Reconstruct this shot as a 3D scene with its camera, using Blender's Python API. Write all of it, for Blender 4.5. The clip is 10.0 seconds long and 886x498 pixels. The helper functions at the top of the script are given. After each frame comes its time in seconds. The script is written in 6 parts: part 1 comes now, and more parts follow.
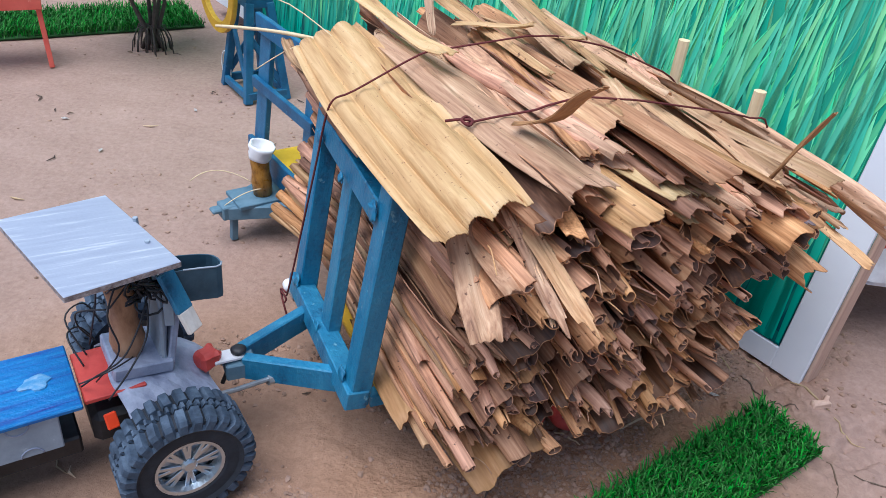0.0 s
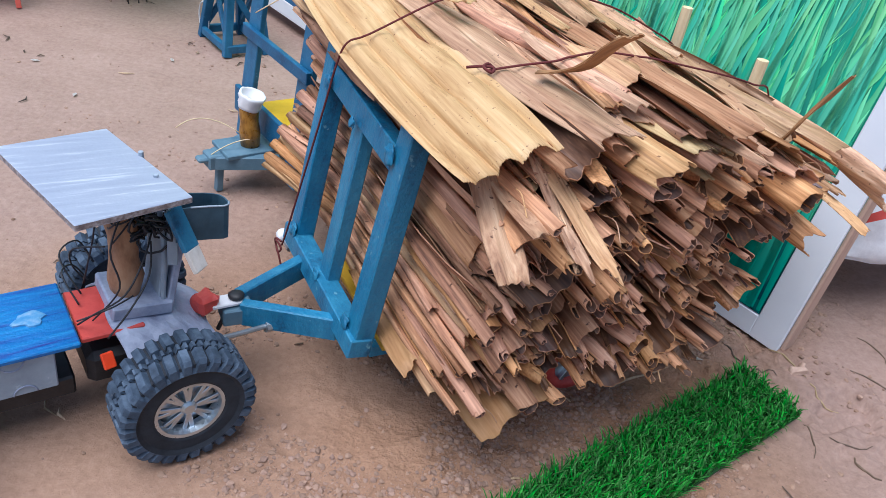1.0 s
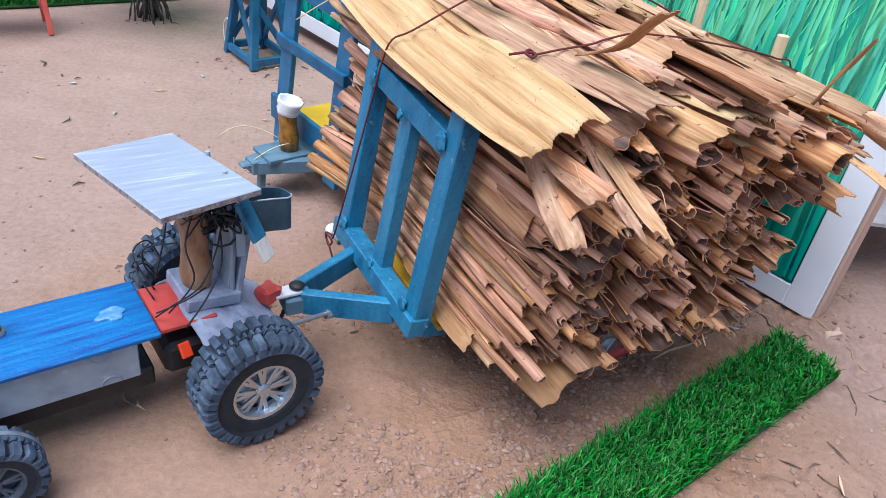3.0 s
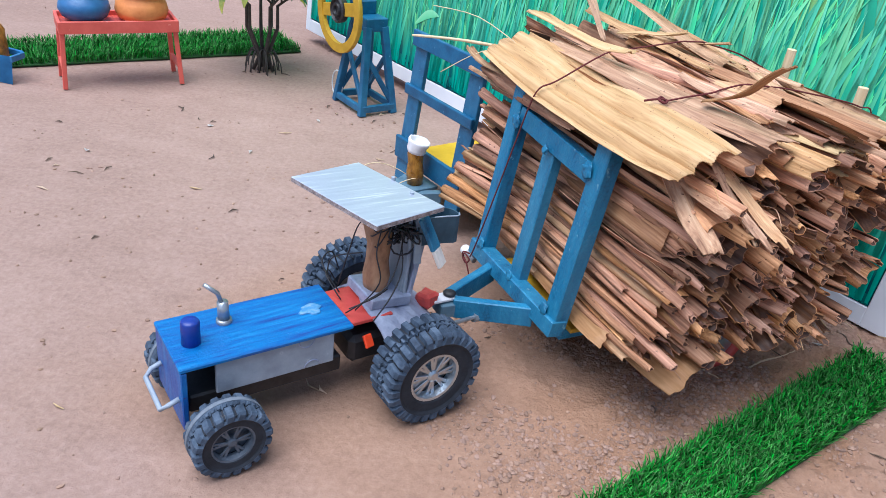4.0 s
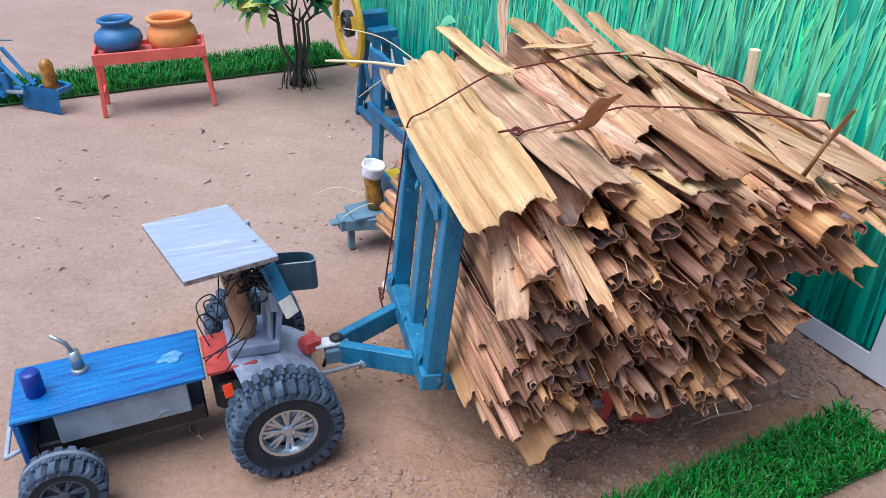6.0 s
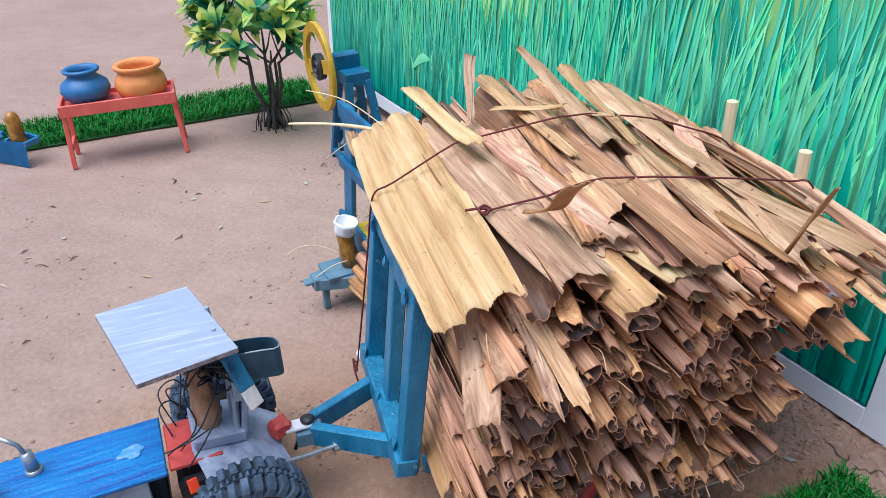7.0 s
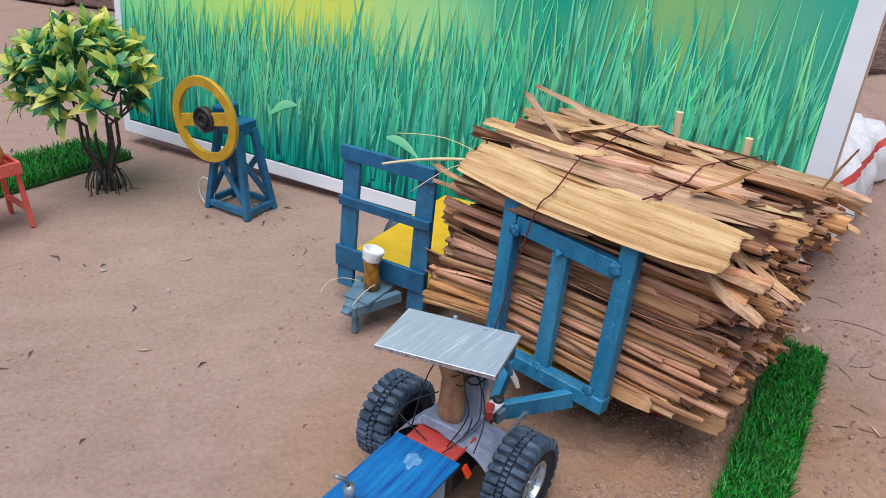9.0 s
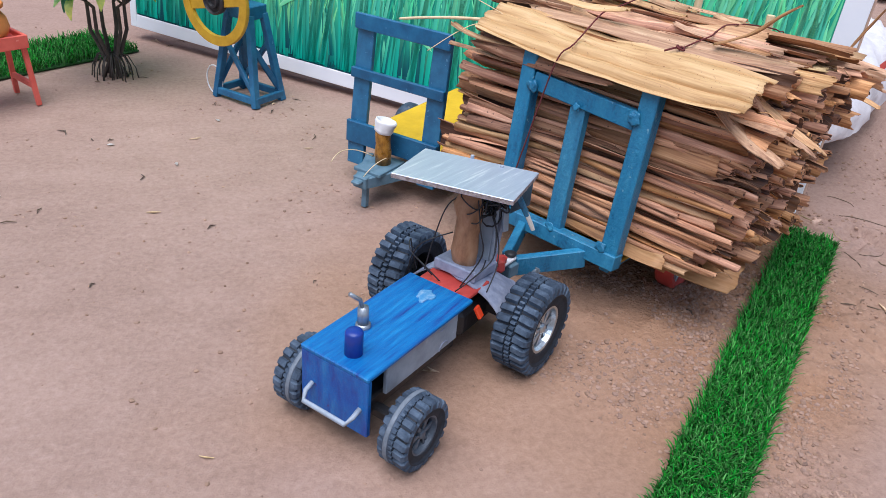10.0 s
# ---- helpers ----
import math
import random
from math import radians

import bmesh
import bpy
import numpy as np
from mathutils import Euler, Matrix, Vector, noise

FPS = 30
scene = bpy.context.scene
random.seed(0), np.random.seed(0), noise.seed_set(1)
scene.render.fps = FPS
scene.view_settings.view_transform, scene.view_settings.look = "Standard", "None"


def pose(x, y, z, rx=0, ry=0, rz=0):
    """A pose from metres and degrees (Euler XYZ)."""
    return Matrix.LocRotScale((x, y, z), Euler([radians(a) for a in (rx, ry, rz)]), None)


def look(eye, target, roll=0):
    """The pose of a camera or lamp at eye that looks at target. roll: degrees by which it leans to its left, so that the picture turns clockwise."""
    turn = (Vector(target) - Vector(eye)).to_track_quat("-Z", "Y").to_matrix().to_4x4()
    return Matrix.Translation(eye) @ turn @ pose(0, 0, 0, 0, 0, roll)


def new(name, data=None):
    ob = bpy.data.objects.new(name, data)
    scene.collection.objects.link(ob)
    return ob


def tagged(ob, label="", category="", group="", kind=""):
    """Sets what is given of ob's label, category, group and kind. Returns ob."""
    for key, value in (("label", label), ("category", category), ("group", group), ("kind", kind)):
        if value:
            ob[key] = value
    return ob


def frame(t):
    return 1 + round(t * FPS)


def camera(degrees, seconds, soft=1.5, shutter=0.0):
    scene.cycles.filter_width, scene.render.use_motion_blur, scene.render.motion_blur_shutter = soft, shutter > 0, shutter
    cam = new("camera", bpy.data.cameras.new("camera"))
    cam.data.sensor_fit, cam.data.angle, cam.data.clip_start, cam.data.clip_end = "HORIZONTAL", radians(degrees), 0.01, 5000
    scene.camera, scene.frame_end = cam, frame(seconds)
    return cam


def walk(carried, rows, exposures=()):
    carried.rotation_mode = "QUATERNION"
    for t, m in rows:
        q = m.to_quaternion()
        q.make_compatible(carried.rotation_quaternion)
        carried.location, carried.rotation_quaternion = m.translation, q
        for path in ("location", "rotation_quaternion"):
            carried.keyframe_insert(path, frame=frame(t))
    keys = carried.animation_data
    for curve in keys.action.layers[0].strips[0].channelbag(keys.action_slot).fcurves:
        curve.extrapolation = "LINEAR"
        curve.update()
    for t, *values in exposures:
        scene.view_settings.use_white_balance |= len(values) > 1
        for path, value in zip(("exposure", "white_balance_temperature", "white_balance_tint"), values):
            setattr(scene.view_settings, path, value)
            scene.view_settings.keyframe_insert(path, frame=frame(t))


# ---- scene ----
cam = camera(59.5, 10.0, soft=0.75)
# seconds, place in metres, Euler angles in degrees
PATH = [
    (0.0, 0.0231, 0.0005, 0.5731, 57.52, -5.68, 2.12),
    (0.5, 0.0089, -0.0011, 0.5518, 57.40, -7.50, 0.31),
    (1.0, -0.0254, -0.0121, 0.5440, 56.24, -9.61, 0.12),
    (1.5, 0.0040, 0.0043, 0.5309, 55.47, -10.16, -2.72),
    (2.0, -0.0001, -0.0058, 0.5254, 55.81, -9.85, -2.94),
    (2.5, -0.0168, -0.0128, 0.5221, 56.29, -8.90, -1.88),
    (3.0, -0.0616, -0.0572, 0.5378, 57.14, -6.56, -0.97),
    (3.2, -0.0962, -0.0886, 0.5509, 57.90, -6.11, -0.44),
    (4.3, -0.1908, -0.2055, 0.5743, 60.86, -5.55, 2.23),
    (4.5, -0.1735, -0.2008, 0.5926, 60.80, -4.40, 3.13),
    (5.0, -0.0987, -0.1863, 0.6290, 60.81, -1.83, 7.19),
    (5.5, 0.0344, -0.1427, 0.6076, 59.57, -0.60, 11.15),
    (5.7, 0.0725, -0.1132, 0.5986, 59.43, -0.28, 11.72),
    (6.8, 0.1823, -0.0111, 0.6018, 58.05, 2.85, 12.99),
    (7.0, 0.1288, -0.0058, 0.6340, 59.85, 2.26, 10.65),
    (7.5, -0.1139, -0.0093, 0.7306, 62.61, -0.69, -0.42),
    (8.0, -0.3358, -0.0329, 0.8069, 61.92, -4.56, -9.26),
    (8.5, -0.4726, -0.0808, 0.7911, 65.73, -3.02, -20.29),
    (9.0, -0.5236, -0.1191, 0.6874, 62.74, -3.19, -21.77),
    (9.5, -0.5466, -0.1397, 0.6242, 61.92, -4.01, -21.36),
    (10.0, -0.5558, -0.1692, 0.5618, 59.98, -4.75, -21.09),
]
# seconds, stops
EXPOSURES = [(0.0, 0.43, 5870, 7), (2.0, 0.56, 5930, 7), (3.0, 0.63, 5870, 8), (5.5, 0.6, 5880, 7), (7.0, 0.57, 5800, 5), (7.5, 0.37, 5850, 7), (8.5, 0.33, 6220, 7), (9.2, 0.17, 6400, 7), (10.0, 0.4, 6180, 10)]
walk(cam, [(t, pose(*p)) for t, *p in PATH], EXPOSURES)

# ---- light ----
world = bpy.data.worlds.new("world")
scene.world = world
world.use_nodes = True
wn = world.node_tree
sky = wn.nodes.new("ShaderNodeTexSky")
sky.sky_type = "NISHITA"
sky.sun_disc = False
sky.sun_elevation, sky.sun_rotation = radians(71), radians(229)
sky.air_density, sky.dust_density = 1.0, 3.0
wn.links.new(sky.outputs[0], wn.nodes["Background"].inputs[0])
wn.nodes["Background"].inputs[1].default_value = 0.1

sun = new("sun", bpy.data.lights.new("sun", "SUN"))
sun.data.energy, sun.data.angle, sun.data.color = 2.6, radians(56), (0.965, 0.97, 1.03)
sun.matrix_world = look((-1.05, -0.9, 4), (0, 0, 0))


# ---- helpers of this scene ----
def thing(name, m, label, category, group="", kind=""):
    ob = new(name)
    ob.empty_display_size = 0.02
    ob.matrix_basis = m
    return tagged(ob, label, category, group, kind)


def part(name, bm, material, parent=None, label="", smooth=False, m=None):
    me = bpy.data.meshes.new(name)
    bm.to_mesh(me)
    bm.free()
    for mat in material if isinstance(material, (list, tuple)) else [material]:
        me.materials.append(mat)
    if smooth:
        for p in me.polygons:
            p.use_smooth = True
    ob = new(name, me)
    if parent:
        ob.parent = parent
    if m:
        ob.matrix_basis = m
    if label:
        ob["label"] = label
    return ob


def block(bm, size, m=None, bevel=0.0012, taper=(1, 1)):
    """A bevelled box centred on its origin; taper narrows its top."""
    r = bmesh.ops.create_cube(bm, size=1.0)
    vs = r["verts"]
    for v in vs:
        k = v.co.z + 0.5
        v.co.x *= size[0] * (1 + (taper[0] - 1) * k)
        v.co.y *= size[1] * (1 + (taper[1] - 1) * k)
        v.co.z *= size[2]
    if bevel:
        es = list({e for v in vs for e in v.link_edges})
        b = bmesh.ops.bevel(bm, geom=es, offset=bevel, segments=1, affect="EDGES")
        vs = list({v for f in b["faces"] for v in f.verts} | {v for v in vs if v.is_valid})
    if m:
        bmesh.ops.transform(bm, matrix=m, verts=vs)
    return vs


def beam(bm, p, q, w, h, bevel=0.0012, up=(0, 0, 1)):
    """A square bar from p to q, w wide and h high."""
    p, q = Vector(p), Vector(q)
    y = (q - p).normalized()
    x = y.cross(Vector(up)).normalized()
    z = x.cross(y)
    m = Matrix((x, y, z)).transposed().to_4x4()
    m.translation = (p + q) / 2
    return block(bm, (w, (q - p).length, h), m, bevel)


def pipe(bm, pts, r, n=8, closed=False):
    """A round rod along points; r is one radius or one for each point."""
    pts = [Vector(p) for p in pts]
    rr = r if isinstance(r, (list, tuple)) else [r] * len(pts)
    rings = []
    side = None
    for i, p in enumerate(pts):
        a = pts[i - 1] if i or closed else p
        b = pts[(i + 1) % len(pts)] if i + 1 < len(pts) or closed else p
        d = (b - a).normalized()
        if side is None:
            side = d.orthogonal().normalized()
        side = (side - d * side.dot(d)).normalized()
        up = d.cross(side)
        rings.append([bm.verts.new(p + (side * math.cos(t) + up * math.sin(t)) * rr[i]) for t in (2 * math.pi * k / n for k in range(n))])
    pairs = list(zip(rings, rings[1:])) + ([(rings[-1], rings[0])] if closed else [])
    for a, b in pairs:
        for k in range(n):
            bm.faces.new((a[k], a[(k + 1) % n], b[(k + 1) % n], b[k]))
    if not closed:
        bm.faces.new(rings[0][::-1])
        bm.faces.new(rings[-1])
    return [v for ring in rings for v in ring]


def lathe(bm, profile, n=24, m=None, closed=False):
    """Turns (radius, height) points about z."""
    rings = []
    for r, z in profile:
        rings.append([bm.verts.new((r * math.cos(2 * math.pi * k / n), r * math.sin(2 * math.pi * k / n), z)) for k in range(n)])
    pairs = list(zip(rings, rings[1:])) + ([(rings[-1], rings[0])] if closed else [])
    for a, b in pairs:
        for k in range(n):
            bm.faces.new((a[k], a[(k + 1) % n], b[(k + 1) % n], b[k]))
    if not closed:
        bm.faces.new(rings[0][::-1])
        bm.faces.new(rings[-1])
    vs = [v for ring in rings for v in ring]
    if m:
        bmesh.ops.transform(bm, matrix=m, verts=vs)
    return vs


def raw(name, verts, faces, material, parent=None, label="", smooth=True):
    me = bpy.data.meshes.new(name)
    me.from_pydata(verts, [], faces)
    me.materials.append(material)
    if smooth:
        me.polygons.foreach_set("use_smooth", [True] * len(me.polygons))
    ob = new(name, me)
    if parent:
        ob.parent = parent
    if label:
        ob["label"] = label
    return ob


# ---- materials ----
def material(name, stops, scale=(20, 20, 20), detail=6, rough=(0.5, 0.8), metal=0.0, bump=0.3, depth=0.002, fine=200.0, vary=0.0, island=False, wear=None, wear_at=0.68, coords="Object", speck=0.0, fibre=None):
    """Noise-coloured surface: stops are colours from dark to light; vary shifts the value from object to object."""
    mat = bpy.data.materials.new(name)
    mat.use_nodes = True
    nt = mat.node_tree
    n, l = nt.nodes, nt.links
    b = n["Principled BSDF"]
    tc = n.new("ShaderNodeTexCoord")
    mp = n.new("ShaderNodeMapping")
    mp.inputs["Scale"].default_value = scale
    l.new(tc.outputs[coords], mp.inputs[0])
    big = n.new("ShaderNodeTexNoise")
    big.inputs["Scale"].default_value, big.inputs["Detail"].default_value, big.inputs["Roughness"].default_value = 1.0, detail, 0.62
    l.new(mp.outputs[0], big.inputs[0])
    if vary or island:
        oi = n.new("ShaderNodeNewGeometry" if island else "ShaderNodeObjectInfo")
        sh = n.new("ShaderNodeVectorMath")
        l.new(mp.outputs[0], sh.inputs[0])
        mul = n.new("ShaderNodeMath")
        mul.operation = "MULTIPLY"
        mul.inputs[1].default_value = 37.0
        l.new(oi.outputs["Random Per Island" if island else "Random"], mul.inputs[0])
        l.new(mul.outputs[0], sh.inputs[1])
        l.new(sh.outputs[0], big.inputs[0])
    ramp = n.new("ShaderNodeValToRGB")
    e = ramp.color_ramp.elements
    while len(e) < len(stops):
        e.new(0.5)
    for i, c in enumerate(stops):
        e[i].position = 0.3 + 0.4 * i / max(1, len(stops) - 1)
        e[i].color = (*c, 1)
    level = big.outputs[0]
    col = ramp.outputs[0]
    small = n.new("ShaderNodeTexNoise")
    small.inputs["Scale"].default_value, small.inputs["Detail"].default_value = 1.0 if fibre else fine, 4
    if fibre:
        fm = n.new("ShaderNodeMapping")
        fm.inputs["Scale"].default_value = fibre
        l.new(tc.outputs[coords], fm.inputs[0])
        l.new(fm.outputs[0], small.inputs[0])
    else:
        l.new(tc.outputs[coords], small.inputs[0])
    if speck:
        sp = n.new("ShaderNodeMix")
        sp.inputs[0].default_value = speck
        l.new(level, sp.inputs[2])
        l.new(small.outputs[0], sp.inputs[3])
        level = sp.outputs[0]
    l.new(level, ramp.inputs[0])
    if wear:
        wr = n.new("ShaderNodeValToRGB")
        wr.color_ramp.elements[0].position, wr.color_ramp.elements[1].position = wear_at, wear_at + 0.05
        w2 = n.new("ShaderNodeTexNoise")
        w2.inputs["Scale"].default_value, w2.inputs["Detail"].default_value = fine * 0.4, 7
        l.new(tc.outputs[coords], w2.inputs[0])
        l.new(w2.outputs[0], wr.inputs[0])
        mx = n.new("ShaderNodeMix")
        mx.data_type = "RGBA"
        l.new(wr.outputs[0], mx.inputs[0])
        l.new(col, mx.inputs[6])
        mx.inputs[7].default_value = (*wear, 1)
        col = mx.outputs[2]
    if vary:
        hv = n.new("ShaderNodeHueSaturation")
        mr = n.new("ShaderNodeMapRange")
        mr.inputs[3].default_value, mr.inputs[4].default_value = 1 - vary, 1 + vary
        l.new(oi.outputs["Random Per Island" if island else "Random"], mr.inputs[0])
        l.new(mr.outputs[0], hv.inputs["Value"])
        m7 = n.new("ShaderNodeMath")
        m7.operation = "MULTIPLY"
        m7.inputs[1].default_value = 17.0
        fr = n.new("ShaderNodeMath")
        fr.operation = "FRACT"
        l.new(oi.outputs["Random Per Island" if island else "Random"], m7.inputs[0])
        l.new(m7.outputs[0], fr.inputs[0])
        for key, lo, hi in (("Hue", 0.5 - 0.025 * vary, 0.5 + 0.02 * vary), ("Saturation", 1 - 0.45 * vary, 1 + 0.15 * vary)):
            q = n.new("ShaderNodeMapRange")
            q.inputs[3].default_value, q.inputs[4].default_value = lo, hi
            l.new(fr.outputs[0], q.inputs[0])
            l.new(q.outputs[0], hv.inputs[key])
        l.new(col, hv.inputs["Color"])
        col = hv.outputs[0]
    l.new(col, b.inputs["Base Color"])
    rr = n.new("ShaderNodeMapRange")
    rr.inputs[3].default_value, rr.inputs[4].default_value = rough
    l.new(small.outputs[0], rr.inputs[0])
    l.new(rr.outputs[0], b.inputs["Roughness"])
    b.inputs["Metallic"].default_value = metal
    mixh = n.new("ShaderNodeMath")
    l.new(big.outputs[0], mixh.inputs[0])
    half = n.new("ShaderNodeMath")
    half.operation = "MULTIPLY"
    half.inputs[1].default_value = 0.4
    l.new(small.outputs[0], half.inputs[0])
    l.new(half.outputs[0], mixh.inputs[1])
    bp = n.new("ShaderNodeBump")
    bp.inputs["Strength"].default_value, bp.inputs["Distance"].default_value = bump, depth
    l.new(mixh.outputs[0], bp.inputs["Height"])
    l.new(bp.outputs[0], b.inputs["Normal"])
    return mat


BLUE = material("blue_painted_wood", [(0.005, 0.058, 0.13), (0.013, 0.15, 0.285), (0.022, 0.195, 0.34), (0.06, 0.27, 0.42)], (52, 52, 15), detail=9, rough=(0.3, 0.6), bump=0.8, depth=0.0026, fine=260, wear=(0.13, 0.31, 0.42), wear_at=0.68, vary=0.12, speck=0.25)
ROYAL = material("royal_blue_painted_wood", [(0.005, 0.07, 0.165), (0.009, 0.115, 0.245), (0.018, 0.16, 0.31)], (30, 30, 30), rough=(0.35, 0.6), bump=0.35, depth=0.0015, fine=400, wear=(0.08, 0.24, 0.4), wear_at=0.68, vary=0.12)
HOOD = material("bright_blue_paint", [(0.012, 0.026, 0.21), (0.003, 0.108, 0.355), (0.004, 0.155, 0.42), (0.018, 0.22, 0.5)], (14, 150, 60), rough=(0.3, 0.55), bump=0.7, depth=0.002, fine=300, wear=(0.16, 0.33, 0.6), wear_at=0.71)
FRONT = material("violet_blue_paint", [(0.014, 0.028, 0.2), (0.008, 0.07, 0.32), (0.005, 0.112, 0.39), (0.02, 0.18, 0.46)], (70, 70, 22), rough=(0.3, 0.55), bump=0.7, depth=0.002, fine=300, wear=(0.06, 0.04, 0.2), wear_at=0.66)
DARKBLUE = material("deep_blue_paint", [(0.006, 0.03, 0.22), (0.012, 0.05, 0.34)], (40, 40, 40), rough=(0.3, 0.5))
SILVER = material("silver_painted_board", [(0.42, 0.46, 0.57), (0.46, 0.505, 0.615), (0.5, 0.545, 0.65), (0.74, 0.77, 0.83)], (14, 170, 40), rough=(0.28, 0.5), metal=0.4, bump=0.5, depth=0.0012, fine=300)
GREY = material("grey_painted_wood", [(0.235, 0.28, 0.34), (0.36, 0.42, 0.49)], (40, 40, 40), rough=(0.4, 0.7), wear=(0.5, 0.55, 0.6), wear_at=0.68)
BANDGREY = material("dusty_grey_rubber", [(0.10, 0.125, 0.16), (0.2, 0.235, 0.28)], (90, 90, 90), rough=(0.6, 0.85), bump=0.4, depth=0.001)
RIMGREY = material("slate_grey_plastic", [(0.06, 0.08, 0.11), (0.13, 0.16, 0.2)], (60, 60, 60), rough=(0.4, 0.6), metal=0.2)
SLATE = material("slate_blue_wood", [(0.07, 0.15, 0.21), (0.14, 0.24, 0.31)], (40, 40, 40), rough=(0.5, 0.8))
INKBLUE = material("dark_slate_paint", [(0.02, 0.055, 0.085), (0.05, 0.11, 0.16)], (40, 40, 40), rough=(0.4, 0.6), wear=(0.15, 0.25, 0.3), wear_at=0.7)
LAVENDER = material("lavender_grey_sheet", [(0.19, 0.22, 0.32), (0.32, 0.36, 0.48), (0.47, 0.52, 0.64)], (40, 40, 40), rough=(0.35, 0.6), bump=0.6, depth=0.002, fine=200)
RED = material("red_paint", [(0.50, 0.05, 0.04), (0.66, 0.09, 0.07)], (40, 40, 40), rough=(0.4, 0.6))
ORANGE = material("orange_plastic", [(0.72, 0.05, 0.014), (0.88, 0.08, 0.02)], (40, 40, 40), rough=(0.3, 0.45))
CORAL = material("coral_painted_wood", [(0.66, 0.10, 0.075), (0.82, 0.16, 0.12)], (25, 25, 25), rough=(0.35, 0.6), wear=(0.85, 0.3, 0.25), wear_at=0.7)
RUBBER = material("dusty_rubber", [(0.016, 0.028, 0.048), (0.045, 0.071, 0.112), (0.105, 0.15, 0.215)], (60, 60, 60), rough=(0.6, 0.9), bump=0.3, wear=(0.2, 0.18, 0.165), wear_at=0.7)
WALL_GROOVE_SHADE = material("black_wall_and_groove_shade", [(0.008, 0.011, 0.017), (0.022, 0.028, 0.04)], (60, 60, 60), rough=(0.7, 0.9))
CHROME = material("dull_chrome", [(0.43, 0.49, 0.54), (0.6, 0.67, 0.73)], (60, 60, 60), rough=(0.22, 0.4), metal=0.9, bump=0.1)
STEEL = material("grey_steel", [(0.27, 0.3, 0.33), (0.41, 0.45, 0.49)], (60, 60, 60), rough=(0.3, 0.5), metal=0.7)
BLACK = material("black_plastic", [(0.012, 0.012, 0.014), (0.03, 0.03, 0.034)], (60, 60, 60), rough=(0.4, 0.6))
CREAM = material("bare_light_wood", [(0.66, 0.50, 0.29), (0.82, 0.66, 0.43)], (150, 150, 12), rough=(0.55, 0.8))
VARNISH = material("varnished_wood", [(0.10, 0.04, 0.01), (0.36, 0.16, 0.022), (0.52, 0.26, 0.05)], (110, 110, 60), rough=(0.2, 0.4), bump=0.3)
PALEWOOD = material("bare_whitish_wood", [(0.60, 0.55, 0.49), (0.78, 0.74, 0.68)], (150, 150, 30), rough=(0.55, 0.8))
BOARDEDGE = material("rough_board_edge", [(0.13, 0.10, 0.10), (0.27, 0.225, 0.22), (0.42, 0.38, 0.39)], (220, 220, 220), rough=(0.7, 0.95), bump=0.8, depth=0.002)
BROWN = material("worn_brown_wood", [(0.18, 0.08, 0.035), (0.38, 0.195, 0.10), (0.50, 0.29, 0.165)], (60, 60, 25), rough=(0.5, 0.75))
WHITE = material("white_cloth", [(0.68, 0.68, 0.7), (0.82, 0.82, 0.84)], (60, 60, 60), rough=(0.7, 0.9))
YELLOW = material("yellow_painted_board", [(0.62, 0.36, 0.012), (0.78, 0.48, 0.02)], (30, 30, 30), rough=(0.4, 0.65))
OCHRE = material("ochre_painted_ring", [(0.42, 0.24, 0.015), (0.6, 0.36, 0.03)], (40, 40, 40), rough=(0.4, 0.6))
POTBLUE = material("blue_clay", [(0.02, 0.10, 0.26), (0.04, 0.17, 0.38)], (40, 40, 40), rough=(0.35, 0.55), wear=(0.3, 0.2, 0.15), wear_at=0.76)
POTORANGE = material("orange_clay", [(0.66, 0.21, 0.06), (0.82, 0.32, 0.10)], (40, 40, 40), rough=(0.5, 0.7), wear=(0.8, 0.5, 0.15), wear_at=0.7)
STRING = material("maroon_cord", [(0.09, 0.012, 0.014), (0.16, 0.03, 0.03)], (600, 600, 600), rough=(0.8, 0.95))
STEM = material("dark_bark", [(0.035, 0.03, 0.027), (0.085, 0.072, 0.064)], (80, 80, 80), rough=(0.6, 0.8))
SACK = material("white_woven_sack", [(0.62, 0.60, 0.62), (0.8, 0.78, 0.8)], (60, 60, 60), rough=(0.5, 0.7))
DRY = material("dry_brown_sheath", [(0.12, 0.043, 0.0185), (0.365, 0.156, 0.068), (0.58, 0.29, 0.14), (0.79, 0.485, 0.275)], (110, 5, 110), rough=(0.55, 0.85), bump=0.9, depth=0.0016, fine=420, vary=0.36, speck=0.42, fibre=(480, 14, 480), wear=(0.12, 0.045, 0.02), wear_at=0.66)
TAN = material("pinkish_dry_sheath", [(0.17, 0.071, 0.031), (0.42, 0.218, 0.1), (0.605, 0.364, 0.188), (0.79, 0.56, 0.335)], (110, 5, 110), rough=(0.5, 0.8), bump=0.9, depth=0.0016, fine=420, vary=0.3, speck=0.4, fibre=(480, 14, 480), wear=(0.16, 0.07, 0.034), wear_at=0.66)
# reddish inner face, painted darker to stand in for shade inside the curls
SHADED_INNER = material("shaded_inner_face_of_sheath", [(0.036, 0.014, 0.007), (0.11, 0.046, 0.023), (0.27, 0.13, 0.068)], (110, 5, 110), rough=(0.4, 0.7), bump=0.5, depth=0.001, fine=500, vary=0.3, speck=0.3, fibre=(480, 14, 480))
GOLD = material("golden_dry_sheath", [(0.2, 0.09, 0.034), (0.505, 0.294, 0.122), (0.655, 0.426, 0.203), (0.74, 0.52, 0.288)], (60, 3, 60), rough=(0.5, 0.75), bump=0.7, depth=0.0014, fine=900, wear=(0.22, 0.09, 0.04), wear_at=0.665, vary=0.08, speck=0.3, fibre=(420, 9, 420))


